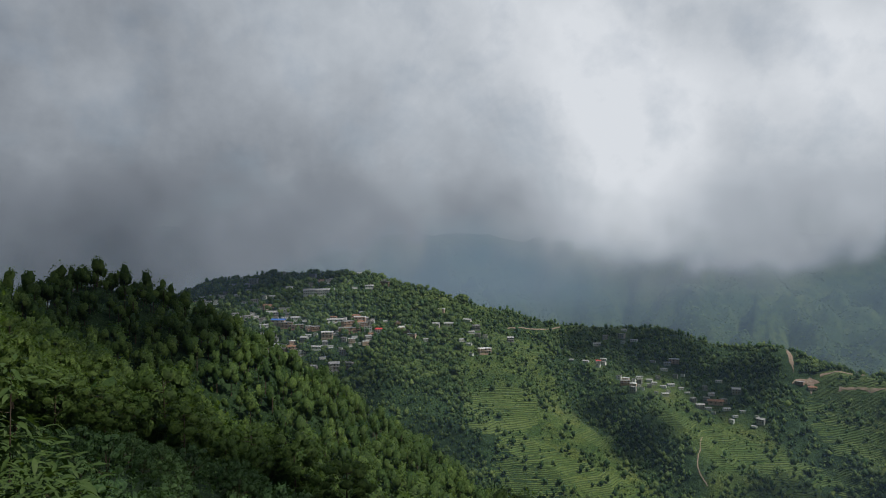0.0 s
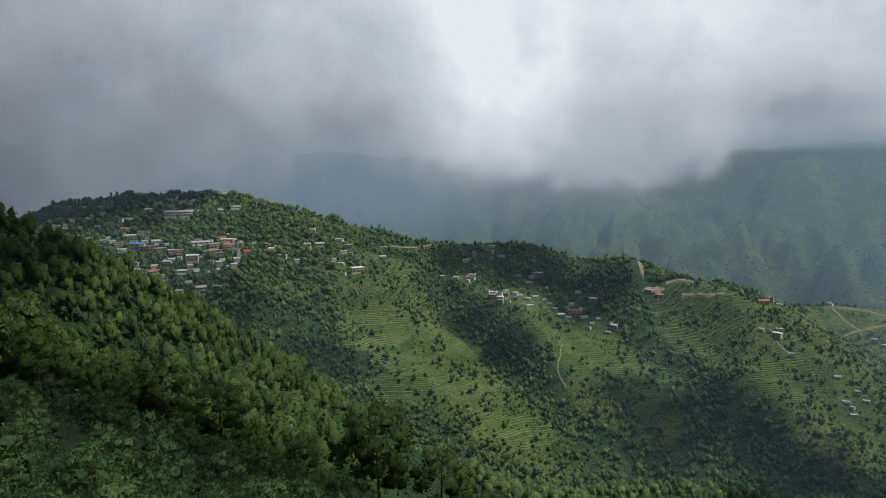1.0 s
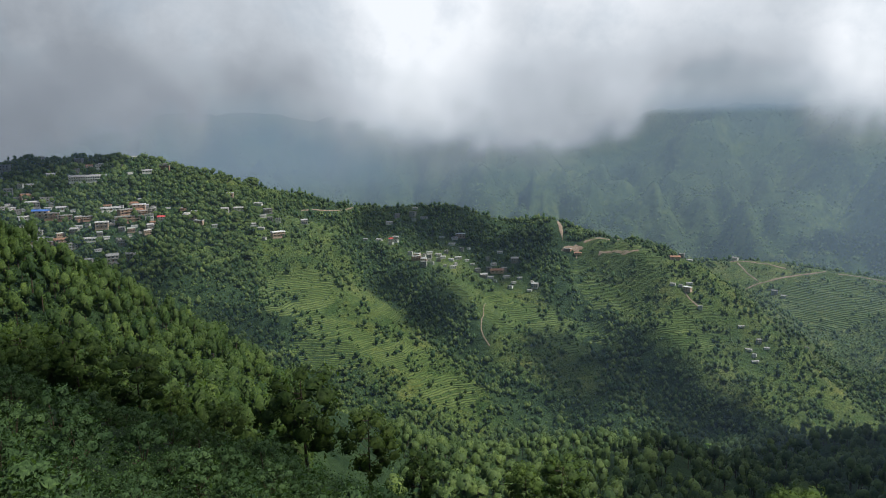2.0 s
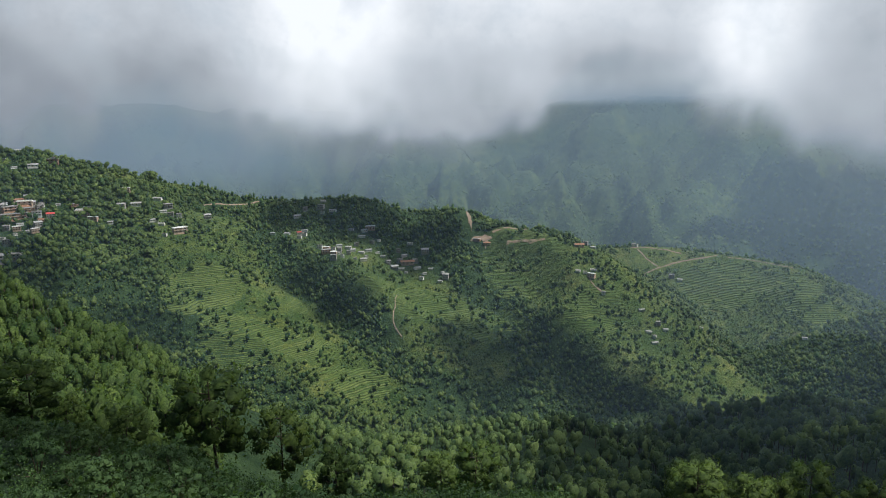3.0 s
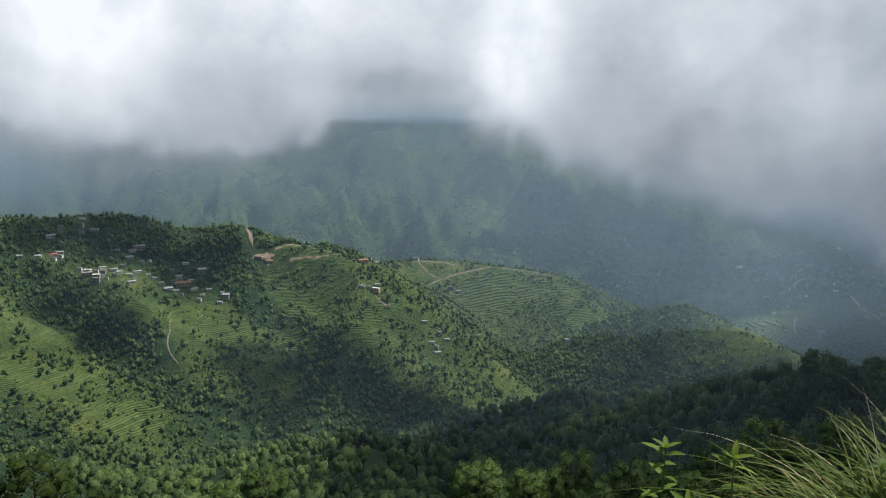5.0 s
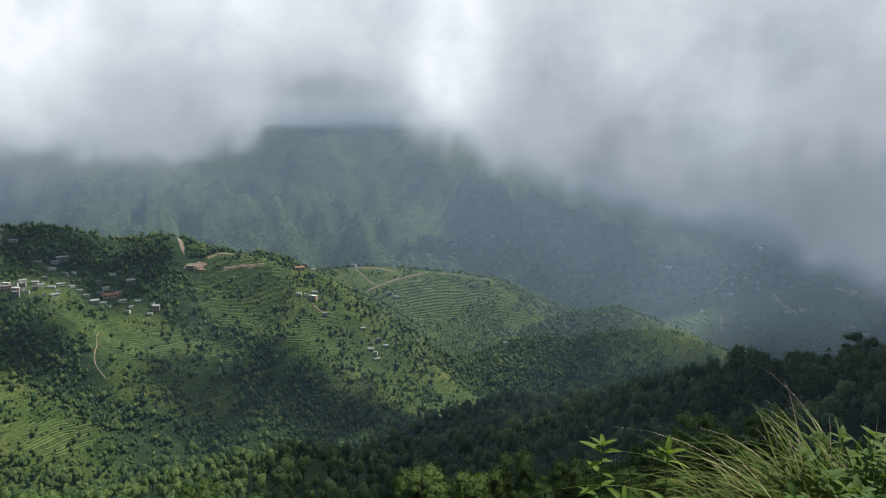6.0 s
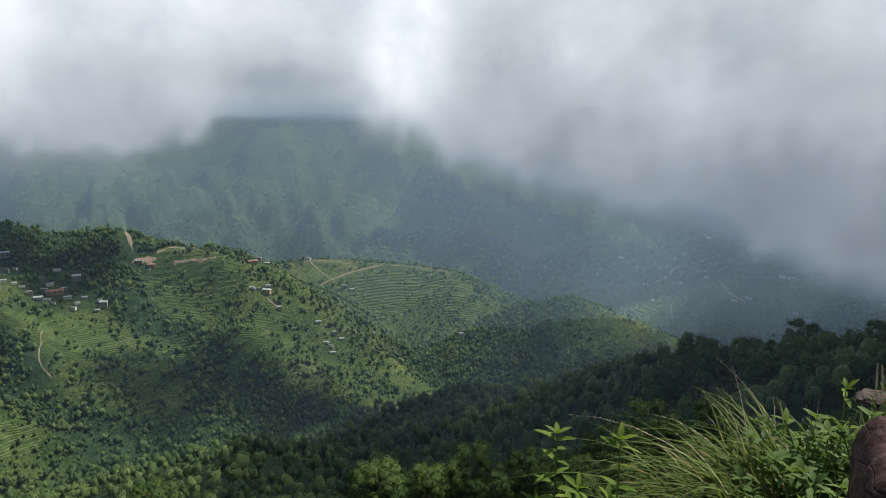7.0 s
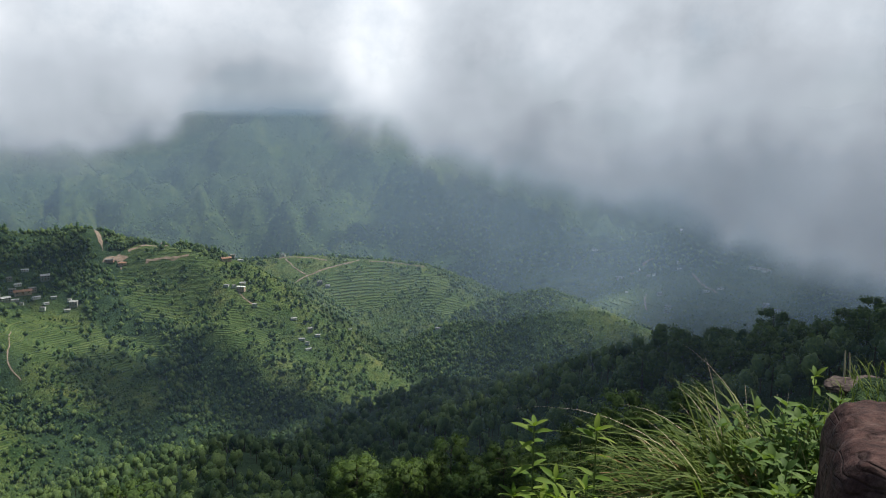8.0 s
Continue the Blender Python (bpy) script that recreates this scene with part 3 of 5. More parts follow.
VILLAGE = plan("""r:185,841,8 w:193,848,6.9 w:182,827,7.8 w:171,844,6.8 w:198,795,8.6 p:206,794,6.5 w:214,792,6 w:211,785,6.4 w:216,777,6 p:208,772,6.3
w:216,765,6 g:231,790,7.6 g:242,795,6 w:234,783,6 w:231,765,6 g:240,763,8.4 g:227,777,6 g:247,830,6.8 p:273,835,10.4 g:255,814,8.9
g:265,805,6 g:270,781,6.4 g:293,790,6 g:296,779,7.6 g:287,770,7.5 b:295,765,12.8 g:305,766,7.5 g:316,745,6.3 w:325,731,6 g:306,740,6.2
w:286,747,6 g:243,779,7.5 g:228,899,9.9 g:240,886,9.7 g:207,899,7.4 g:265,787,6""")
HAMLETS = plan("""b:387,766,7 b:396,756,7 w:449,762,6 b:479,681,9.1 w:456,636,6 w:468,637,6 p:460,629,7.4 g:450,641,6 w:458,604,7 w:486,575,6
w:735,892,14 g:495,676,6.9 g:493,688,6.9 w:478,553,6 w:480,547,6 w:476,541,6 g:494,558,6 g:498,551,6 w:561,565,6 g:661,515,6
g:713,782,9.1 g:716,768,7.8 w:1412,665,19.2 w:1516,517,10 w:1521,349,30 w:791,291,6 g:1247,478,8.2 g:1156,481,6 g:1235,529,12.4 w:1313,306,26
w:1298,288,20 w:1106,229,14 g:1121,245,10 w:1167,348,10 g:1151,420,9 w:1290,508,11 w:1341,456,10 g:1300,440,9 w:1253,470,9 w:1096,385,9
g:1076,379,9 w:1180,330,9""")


def neighbours(houses, share, near, far, seed):
    """Smaller houses that have grown up about each one of the plan."""
    rnd = random.Random(seed)
    out = list(houses)
    for kind, hx, hy, wide in houses:
        for _ in range(2):
            a, d = rnd.uniform(0, 6.28), rnd.uniform(near, far)
            nx, ny = hx + math.cos(a) * d * 1.5, hy + math.sin(a) * d
            if rnd.random() < share and all((nx - h[1]) ** 2 + (ny - h[2]) ** 2 > 52 for h in out):
                out.append((rnd.choice("wwgggbpk"), nx, ny, rnd.uniform(6, 9)))
    return out


bazaar = [h for h in TOWN if -290 < h[1] < -95 and 800 < h[2] < 930]
TOWN = TOWN + neighbours(bazaar, 0.6, 8, 15, 6)[len(bazaar):]
TOWN, VILLAGE = neighbours(TOWN, 0.45, 9, 26, 4), neighbours(VILLAGE, 0.5, 8, 16, 9)
SITES = np.array([(h[1], h[2]) for h in TOWN + VILLAGE + HAMLETS] + [(-181, 968), (-169, 968), (-157, 968)])
FIELDS = [(56, 705, 40, 46), (82, 634, 38, 36), (-34, 781, 32, 22), (278, 674, 36, 40), (328, 632, 48, 40), (239, 713, 24, 20), (171, 575, 32, 24), (419, 706, 52, 62), (437, 590, 36, 36), (94, 881, 42, 30), (140, 622, 34, 24), (742, 720, 62, 60), (65, 742, 36, 30), (1173, 378, 34, 22), (1111, 418, 26, 26), (1140, 335, 30, 24), (1112, 481, 40, 26), (150, 701, 26, 22), (802, 651, 44, 34), (731, 720, 40, 34), (787, 603, 34, 30), (741, 688, 30, 26)]

# roads, paths and slips of bare earth: course and width
ROADS = [
    ("road_spur", [(728, 893), (736, 880), (743, 866), (752, 838), (761, 816)], 3.2, "pale dirt road cut along the far spur"),
    ("road_bend", [(672, 806), (690, 816), (704, 816), (718, 812), (742, 801), (767, 786), (792, 775)], 3.2, "pale dirt road bending across the far spur"),
    ("road_link", [(729, 879), (719, 845), (717, 816)], 2.6, "steep dirt track between two bends of the road"),
    ("road_end", [(798, 760), (816, 737), (828, 710), (838, 681)], 2.6, "pale dirt road running out along the far spur"),
    ("road_crest", [(409, 766), (422, 762), (439, 758), (452, 756)], 5, "pale dirt road along the crest"),
    ("road_cutting", [(414, 738), (428, 724), (437, 711), (447, 705)], 5.5, "bare earth road cutting under the crest"),
    ("road_saddle", [(86, 935), (113, 942), (138, 947), (162, 959)], 4, "dirt road crossing the saddle of the spur"),
    ("path_gully", [(253, 690), (245, 673), (236, 657), (232, 645), (232, 633), (234, 626)], 1.5, "worn earth path down the gully"),
    ("path_hamlet", [(457, 632), (455, 618), (459, 605)], 2.4, "worn stony path below the hamlet"),
    ("landslip", [(401, 826), (399, 817), (395, 802), (392, 792), (388, 782)], 4.5, "bare pale landslip scar near the crest"),
    ("landslip", [(380, 768), (388, 771), (396, 768), (405, 759)], 7, "raw reddish earth dug out round new houses"),
    ("landslip", [(392, 752), (398, 758), (400, 764)], 5, "raw reddish earth spilling down the slope"),
    ("track_valley", [(1280, 409), (1234, 382), (1200, 362), (1165, 330)], 6, "pale track slanting down the far hillside"),
    ("track_terrace", [(1153, 445), (1128, 436), (1100, 425), (1078, 412)], 3, "pale winding track beside the far terraces"),
    ("track_far", [(1358, 513), (1330, 518), (1290, 508), (1262, 520)], 6, "pale track across the far hillside"),
    ("path_valley", [(640, 590), (655, 585), (668, 570)], 4, "pale track by the stream"),
]


def clear_of_houses(x, y, gap=7.5):
    """1 where trees may stand: beside no house and seldom on the terraces."""
    free = np.ones_like(x)
    for hx, hy in SITES:
        # houses look out over the valley: no tree stands close below them
        far_r = np.hypot(hx, hy)
        ux, uy = hx / far_r, hy / far_r
        along, across = (x - hx) * ux + (y - hy) * uy, (x - hx) * -uy + (y - hy) * ux
        free[(np.abs(across) < gap * 0.8) & (along > -gap * 1.7) & (along < gap * 0.8)] = 0
    for _, points, width, _ in ROADS:
        for (ax, ay), (bx, by) in zip(points, points[1:]):
            t = np.clip(((x - ax) * (bx - ax) + (y - ay) * (by - ay)) / ((bx - ax) ** 2 + (by - ay) ** 2), 0, 1)
            px, py = ax + t * (bx - ax), ay + t * (by - ay)
            near = np.hypot(x - px, y - py)
            # nothing grows on a road or stands close before it
            free[(near < width * 0.6 + 1.5) | ((near < width * 0.6 + 8) & (np.hypot(x, y) < np.hypot(px, py)))] = 0
    for fx, fy, wide, deep in FIELDS:
        far_r = math.hypot(fx, fy)
        ux, uy = fx / far_r, fy / far_r
        along, across = (x - fx) * ux + (y - fy) * uy, (x - fx) * -uy + (y - fy) * ux
        free[(across / wide) ** 2 + (along / deep) ** 2 < 0.9] *= 0.40
    return free


# ---- woods ----
def scatter(rng, count, az, dist, keep):
    """Places in a sector of the plan, thinned by keep(x, y)."""
    a = rng.uniform(*az, count)
    r = np.sqrt(rng.uniform(dist[0] ** 2, dist[1] ** 2, count))
    x, y = polar(a, r)
    ok = rng.uniform(size=count) < keep(x, y)
    return x[ok], y[ok]


def small_lumps(rng, centres, radii):
    """Eight-sided bodies for bushes that stay far off."""
    base = np.array([(1, 0, 0), (0, 1, 0), (-1, 0, 0), (0, -1, 0), (0, 0, 1), (0, 0, -1)], float)
    tri = np.array([(0, 1, 4), (1, 2, 4), (2, 3, 4), (3, 0, 4), (1, 0, 5), (2, 1, 5), (3, 2, 5), (0, 3, 5)])
    n = len(centres)
    turn = rng.uniform(0, 2 * np.pi, n)
    c, s = np.cos(turn)[:, None], np.sin(turn)[:, None]
    v = np.stack([base[:, 0] * c - base[:, 1] * s, base[:, 0] * s + base[:, 1] * c, np.broadcast_to(base[:, 2], (n, 6))], -1)
    v = v * rng.uniform(0.75, 1.3, (n, 6, 1)) * radii[:, None, :] + centres[:, None, :]
    return v.reshape(-1, 3), (np.arange(n)[:, None, None] * 6 + tri).reshape(-1, 3)


def lumps(rng, centres, radii):
    """Uneven rounded clumps: one dented twenty-sided body per centre, three radii each."""
    g = (1 + math.sqrt(5)) / 2
    base = np.array([(-1, g, 0), (1, g, 0), (-1, -g, 0), (1, -g, 0), (0, -1, g), (0, 1, g), (0, -1, -g), (0, 1, -g), (g, 0, -1), (g, 0, 1), (-g, 0, -1), (-g, 0, 1)]) / math.hypot(1, g)
    tri = np.array([(0, 11, 5), (0, 5, 1), (0, 1, 7), (0, 7, 10), (0, 10, 11), (1, 5, 9), (5, 11, 4), (11, 10, 2), (10, 7, 6), (7, 1, 8),
                    (3, 9, 4), (3, 4, 2), (3, 2, 6), (3, 6, 8), (3, 8, 9), (4, 9, 5), (2, 4, 11), (6, 2, 10), (8, 6, 7), (9, 8, 1)])
    n = len(centres)
    turn = rng.uniform(0, 2 * np.pi, n)
    c, s = np.cos(turn)[:, None], np.sin(turn)[:, None]
    v = np.stack([base[:, 0] * c - base[:, 1] * s, base[:, 0] * s + base[:, 1] * c, np.broadcast_to(base[:, 2], (n, 12))], -1)
    v = v * rng.uniform(0.66, 1.15, (n, 12, 1)) * radii[:, None, :] + centres[:, None, :]
    return v.reshape(-1, 3), (np.arange(n)[:, None, None] * 12 + tri).reshape(-1, 3)


def sprays(rng, centres, out, size, narrow=(0.5, 0.9)):
    """Two-triangle leaf sprays that lie across the given outward ways."""
    a = np.cross(out, rng.normal(size=out.shape))
    a /= np.linalg.norm(a, axis=1)[:, None] + 1e-9
    b = np.cross(out, a)
    b /= np.linalg.norm(b, axis=1)[:, None] + 1e-9
    a, b = a * size[:, None], b * (size * rng.uniform(*narrow, len(size)))[:, None]
    v = np.stack([centres - a, centres - b * 0.9 + a * 0.15, centres + a, centres + b], 1).reshape(-1, 3)
    q = np.arange(len(v)).reshape(-1, 4)
    return v, np.concatenate([q[:, [0, 1, 2]], q[:, [0, 2, 3]]], 1).reshape(-1, 3)


def far_wood(name, x, y, rng, cards, mat, label, tall=(6, 10), wide=0.42, spray=(0.10, 0.20), lift=0.58, clumps=2, body=0.92, trunks=True, inner=1.0):
    """Many trees as one mesh: each a trunk, a few uneven clumps and ragged sprays of leaves about them."""
    n = len(x)
    z = height(x, y)
    h = tall[0] + (tall[1] - tall[0]) * rng.beta(1.2, 2.6, n)
    girth = rng.uniform(0.75, 1.25, n)
    foot = np.stack([x, y, z], -1)
    half = np.stack([h * wide * girth, h * wide * girth, h * (1 - lift)], -1)
    mid = foot + np.stack([0 * h, 0 * h, h * lift], -1)
    # clumps spread about the crown's middle
    off = rng.normal(size=(n, clumps, 3))
    off /= np.linalg.norm(off, axis=2)[:, :, None] + 1e-9
    off[:, 0, 2] = np.abs(off[:, 0, 2])
    spread = 0.0 if clumps == 1 else 0.46
    size = (body if clumps == 1 else 0.66) * rng.uniform(0.8, 1.1, (n, clumps, 1))
    centre = mid[:, None] + off * spread * half[:, None]
    shape = small_lumps if cards < 6 else lumps
    v1, f1 = shape(rng, centre.reshape(-1, 3), (half[:, None] * size * inner).reshape(-1, 3))
    if body == 0:
        v1, f1, size = v1[:0], f1[:0], size + 0.9
    each = len(v1) // (n * clumps)
    # sprays on the clumps
    pick = rng.integers(0, clumps, (n, cards))
    u = rng.normal(size=(n, cards, 3))
    u[:, :, 2] += 0.3
    u /= np.linalg.norm(u, axis=2)[:, :, None]
    row = np.arange(n)[:, None]
    c = centre[row, pick] + u * half[:, None] * size[row, pick] * rng.uniform(0.8, 1.15, (n, cards, 1))
    out = (u + 0.5 * rng.normal(size=u.shape)).reshape(-1, 3)
    v2, f2 = sprays(rng, c.reshape(-1, 3), out, np.repeat(h, cards) * rng.uniform(*spray, n * cards))
    # round normals: of the whole crown, a little of each clump, a little of each leaf
    n1 = (v1.reshape(n, clumps * each, 3) - mid[:, None]) / half[:, None]
    n1 = n1 / (np.linalg.norm(n1, axis=2)[:, :, None] + 1e-9) + 0.6 * ((v1.reshape(n, clumps, each, 3) - centre[:, :, None]) / half[:, None, None]).reshape(n, clumps * each, 3)
    whole = (c - mid[:, None]) / half[:, None]
    n2 = whole / (np.linalg.norm(whole, axis=2)[:, :, None] + 1e-9) + 0.5 * u + 0.42 * rng.normal(size=u.shape)
    n2 = np.repeat(n2.reshape(-1, 3), 4, 0)
    n1[:, :, 2] += 0.3
    n2[:, 2] += 0.3
    # trunks: three-sided, tapered
    k = np.arange(3) * np.pi * 2 / 3
    ring = np.stack([np.cos(k), np.sin(k)], -1)
    low = np.concatenate([foot[:, None, :2] + ring * (h * 0.02)[:, None, None], np.repeat((z - 0.5)[:, None, None], 3, 1)], -1)
    high = np.concatenate([foot[:, None, :2] + ring * (h * 0.010)[:, None, None], np.repeat((z + h * 0.7)[:, None, None], 3, 1)], -1)
    v3 = np.concatenate([low, high], 1).reshape(-1, 3)
    side = np.array([t for i in range(3) for t in ((i, (i + 1) % 3, 3 + (i + 1) % 3), (i, 3 + (i + 1) % 3, 3 + i))])
    f3 = (np.arange(n)[:, None, None] * 6 + side).reshape(-1, 3)
    if not trunks:
        v3, f3 = v3[:0], f3[:0]
    n3 = np.tile(np.concatenate([ring, 0 * ring[:, :1]], 1), (len(v3) // 3, 1))
    me = mesh_from(name, np.concatenate([v1, v2, v3]), np.concatenate([f1, f2 + len(v1), f3 + len(v1) + len(v2)]), mat, True, np.concatenate([n1.reshape(-1, 3), n2, n3]))
    me.materials.append(BARK)
    me.polygons.foreach_set("material_index", np.concatenate([np.zeros(len(f1) + len(f2), np.int32), np.ones(len(f3), np.int32)]))
    own = rng.uniform(size=n)
    tint = np.concatenate([np.repeat(own, clumps * each), np.repeat(own, cards * 4), np.zeros(len(v3))])
    me.attributes.new("tint", "FLOAT", "POINT").data.foreach_set("value", tint.astype(np.float32))
    return tagged(new(name, me), label, "trees", kind="stuff")


rng = np.random.default_rng(7)
def thicket(x, y):
    """Bushes gather in thickets and along hollows, with bare turf between."""
    return np.clip(0.5 + 3.2 * fbm(x, y, 34, 3, 77), 0.03, 1.3)


x, y = scatter(rng, 118000, (-34, 58), (545, 1180), lambda x, y: (0.06 + 0.26 * thicket(x, y) + (0.22 + 0.25 * thicket(x, y)) * woodedness(x, y)) * clear_of_houses(x, y))
tall_ones = rng.uniform(size=len(x)) < 0.10
far_wood("spur_woodland", x[~tall_ones], y[~tall_ones], rng, 3, BROAD_FAR, "dense small dark-green trees scattered over the terraced spur", (1.3, 9.0), 0.46, (0.12, 0.20), 0.46, 1, 0.94, False)
far_wood("spur_pines", x[tall_ones], y[tall_ones], rng, 6, PINE_FAR, "slender dark pines standing along the spur and its crest", (5, 12), 0.26, (0.10, 0.18), 0.54, 1)
x, y = scatter(rng, 60000, (-24, 52), (560, 1000), lambda x, y: np.clip(0.35 + 1.6 * fbm(x, y, 60, 3, 97), 0, 1) * clear_of_houses(x, y))
far_wood("spur_scrub", x, y, rng, 1, BROAD_FAR, "low green bushes dotted over the pastures of the spur", (0.7, 2.6), 0.62, (0.16, 0.26), 0.40, 1, 0.98, False)
x, y = scatter(rng, 36000, (44, 86), (740, 1350), lambda x, y: (0.25 + 0.6 * woodedness(x, y)) * clear_of_houses(x, y))
far_wood("hill_woodland", x, y, rng, 2, BROAD_FAR, "mixed green trees on the low wooded hill", (1.8, 7.5), 0.42, (0.16, 0.28), 0.5, 1, 0.86, False)
x, y = scatter(rng, 100000, (-2, 84), (1330, 3950), lambda x, y: 0.08 + 0.62 * woodedness(x, y))
far_wood("mountain_woodland", x, y, rng, 1, BROAD_FAR, "dark woods in the gullies of the far mountain", (5, 12), 0.5, (0.14, 0.24), 0.5, 1, 0.95, False)
x, y = scatter(rng, 2700, (12, 92), (180, 560), lambda x, y: 0.92 + 0 * x)
far_wood("pine_forest", x, y, rng, 48, PINE_MID, "dark round-crowned pines in the shaded hollow", (8, 17), 0.29, (0.028, 0.050), 0.58, 4, inner=0.78)
x, y = scatter(rng, 2300, (-42, 5), (110, 385), lambda x, y: 0.9 + 0 * x)
far_wood("pine_slope", x, y, rng, 72, PINE, "soft yellow-green pines on the steep ridge", (7, 18), 0.26, (0.024, 0.044), 0.56, 5, inner=0.70)
x, y = scatter(rng, 2600, (-26, 2), (740, 1080), lambda x, y: 0.75 * clear_of_houses(x, y, 5.5))
far_wood("town_trees", x, y, rng, 12, BROAD_FAR, "large dark broad-crowned trees standing among the houses", (7, 13), 0.46, (0.09, 0.15), 0.55, 2)
x, y = scatter(rng, 420, (-5, 14), (385, 545), lambda x, y: 0.9 + 0 * x)
far_wood("valley_trees", x, y, rng, 48, BROAD_FAR, "dark green trees along the stream at the valley's foot", (6, 12), 0.42, (0.035, 0.06), 0.55, 4)


# ---- single trees on one's own slope ----
def tube(points, radii, sides=6):
    """Corners and faces of a tapered, bent limb."""
    points = [Vector(p) for p in points]
    verts, faces = [], []
    for i, p in enumerate(points):
        way = (points[min(i + 1, len(points) - 1)] - points[max(i - 1, 0)]).normalized()
        side = way.orthogonal().normalized()
        other = way.cross(side)
        for k in range(sides):
            a = 2 * math.pi * k / sides
            verts.append(p + (side * math.cos(a) + other * math.sin(a)) * radii[i])
    for i in range(len(points) - 1):
        for k in range(sides):
            faces.append((i * sides + k, i * sides + (k + 1) % sides, (i + 1) * sides + (k + 1) % sides, (i + 1) * sides + k))
    return verts, faces


def limbs_mesh(name, limbs, mat, sides=5):
    verts, faces = [], []
    for points, radii in limbs:
        v, f = tube(points, radii, sides)
        faces += [tuple(i + len(verts) for i in q) for q in f]
        verts += v
    return mesh_from(name, np.array([tuple(v) for v in verts]), np.array(faces), mat, True)


def tree(name, trunk, limbs, crown, bark, leaves, label, category, group):
    ob = tagged(new(name), label, category, group)
    crown = mesh_from("crown", crown[0], crown[1], leaves, True, crown[2])
    crown.attributes.new("tint", "FLOAT", "POINT").data.foreach_set("value", np.full(len(crown.vertices), rng.uniform(), np.float32))
    for key, me in (("trunk", limbs_mesh("trunk", [trunk] + limbs, bark, 3)), ("crown", crown)):
        child = new(key, me)
        child.parent = ob
    return ob


def clumped_crown(rng, clumps, cards, spray, narrow, fuzzy, soft=0.35, inner=0.62):
    """A crown of clumps: a dark uneven body inside each, leaves across or out of its surface."""
    centres, radii = np.array([c for c, _ in clumps]), np.array([r for _, r in clumps])
    v1, f1 = lumps(rng, centres, radii[:, None] * np.array([1, 1, 0.84]) * inner)
    u = rng.normal(size=(len(clumps), cards, 3))
    u[:, :, 2] += 0.35
    u /= np.linalg.norm(u, axis=2)[:, :, None]
    c = centres[:, None] + u * radii[:, None, None] * np.array([1, 1, 0.82]) * rng.uniform(0.72, 1.12, (len(clumps), cards, 1))
    out = (u + fuzzy * rng.normal(size=u.shape)).reshape(-1, 3)
    v2, f2 = sprays(rng, c.reshape(-1, 3), out, rng.uniform(*spray, len(out)), narrow)
    # soft round shading: of the crown, of its clumps and a little of each leaf
    mid = centres.mean(0) - np.array([0, 0, 0.5 * centres[:, 2].std()])
    whole = (c - mid) / (np.linalg.norm(c - mid, axis=2)[:, :, None] + 1e-9)
    n1 = np.repeat(centres - mid, 12, 0)
    n1 = n1 / (np.linalg.norm(n1, axis=1)[:, None] + 1e-9) + (v1 - np.repeat(centres, 12, 0)) / np.repeat(radii, 12)[:, None]
    n2 = np.repeat((0.7 * whole + u + soft * rng.normal(size=u.shape)).reshape(-1, 3), 4, 0)
    return np.concatenate([v1, v2]), np.concatenate([f1, f2 + len(v1)]), np.concatenate([n1, n2])


def pine(rng, h):
    """A long-needled pine: bare stem, upswept branches, a rounded crown of needle clumps."""
    lean = rng.normal(size=2) * 0.02 * h
    trunk = ([(lean[0] * (k / 6) ** 2, lean[1] * (k / 6) ** 2, h * 0.95 * k / 6 - 0.6 * (k == 0)) for k in range(7)], [h * 0.020 * (1 - 0.14 * k) for k in range(7)])
    limbs, clumps = [], []
    wide = h * rng.uniform(0.25, 0.31)
    for i in range(28):
        u = 0.30 + 0.66 * (i + rng.uniform(0, 1)) / 28
        reach = wide * math.sqrt(max(0.02, 1 - ((u - 0.60) / 0.42) ** 2)) * rng.uniform(0.55, 1.05)
        a = i * 2.4 + rng.uniform(-0.5, 0.5)
        root = Vector((lean[0] * u * u, lean[1] * u * u, h * (u - 0.05)))
        tip = root + Vector((math.cos(a) * reach, math.sin(a) * reach, h * 0.03 + reach * 0.30))
        if i % 2:
            limbs.append(([root, root.lerp(tip, 0.55) - Vector((0, 0, reach * 0.10)), tip], [h * 0.0045, h * 0.003, h * 0.0015]))
        clumps.append((tuple(tip), h * rng.uniform(0.080, 0.125)))
    return trunk, limbs, clumped_crown(rng, clumps, 56, (0.015 * h, 0.026 * h), (0.3, 0.55), 0.9, 0.32, 0.74)


def broadleaf(rng, h):
    """A low evergreen oak: forked limbs under clumps of small leaves."""
    fork = h * rng.uniform(0.14, 0.22)
    trunk = ([(0, 0, -0.8), (0.05 * h, 0, fork * 0.6), (0.02 * h, 0.03 * h, fork * 1.3)], [h * 0.035, h * 0.028, h * 0.018])
    limbs, clumps = [], []
    wide = h * rng.uniform(0.50, 0.64)
    for i in range(30):
        a = i * 2.4 + rng.uniform(-0.4, 0.4)
        q = math.sqrt((i + 0.5) / 30)
        p = Vector((math.cos(a) * wide * q, math.sin(a) * wide * q, h * (1 - 0.75 * q * q - rng.uniform(0.04, 0.22))))
        if i % 3 == 0:
            limbs.append(([(0.03 * h, 0.02 * h, fork), tuple(p * 0.5 + Vector((0, 0, h * 0.1))), tuple(p)], [h * 0.012, h * 0.008, h * 0.003]))
        clumps.append((tuple(p), h * rng.uniform(0.11, 0.18)))
    return trunk, limbs, clumped_crown(rng, clumps, 46, (0.018 * h, 0.032 * h), (0.36, 0.62), 0.7, 0.5, 0.58)


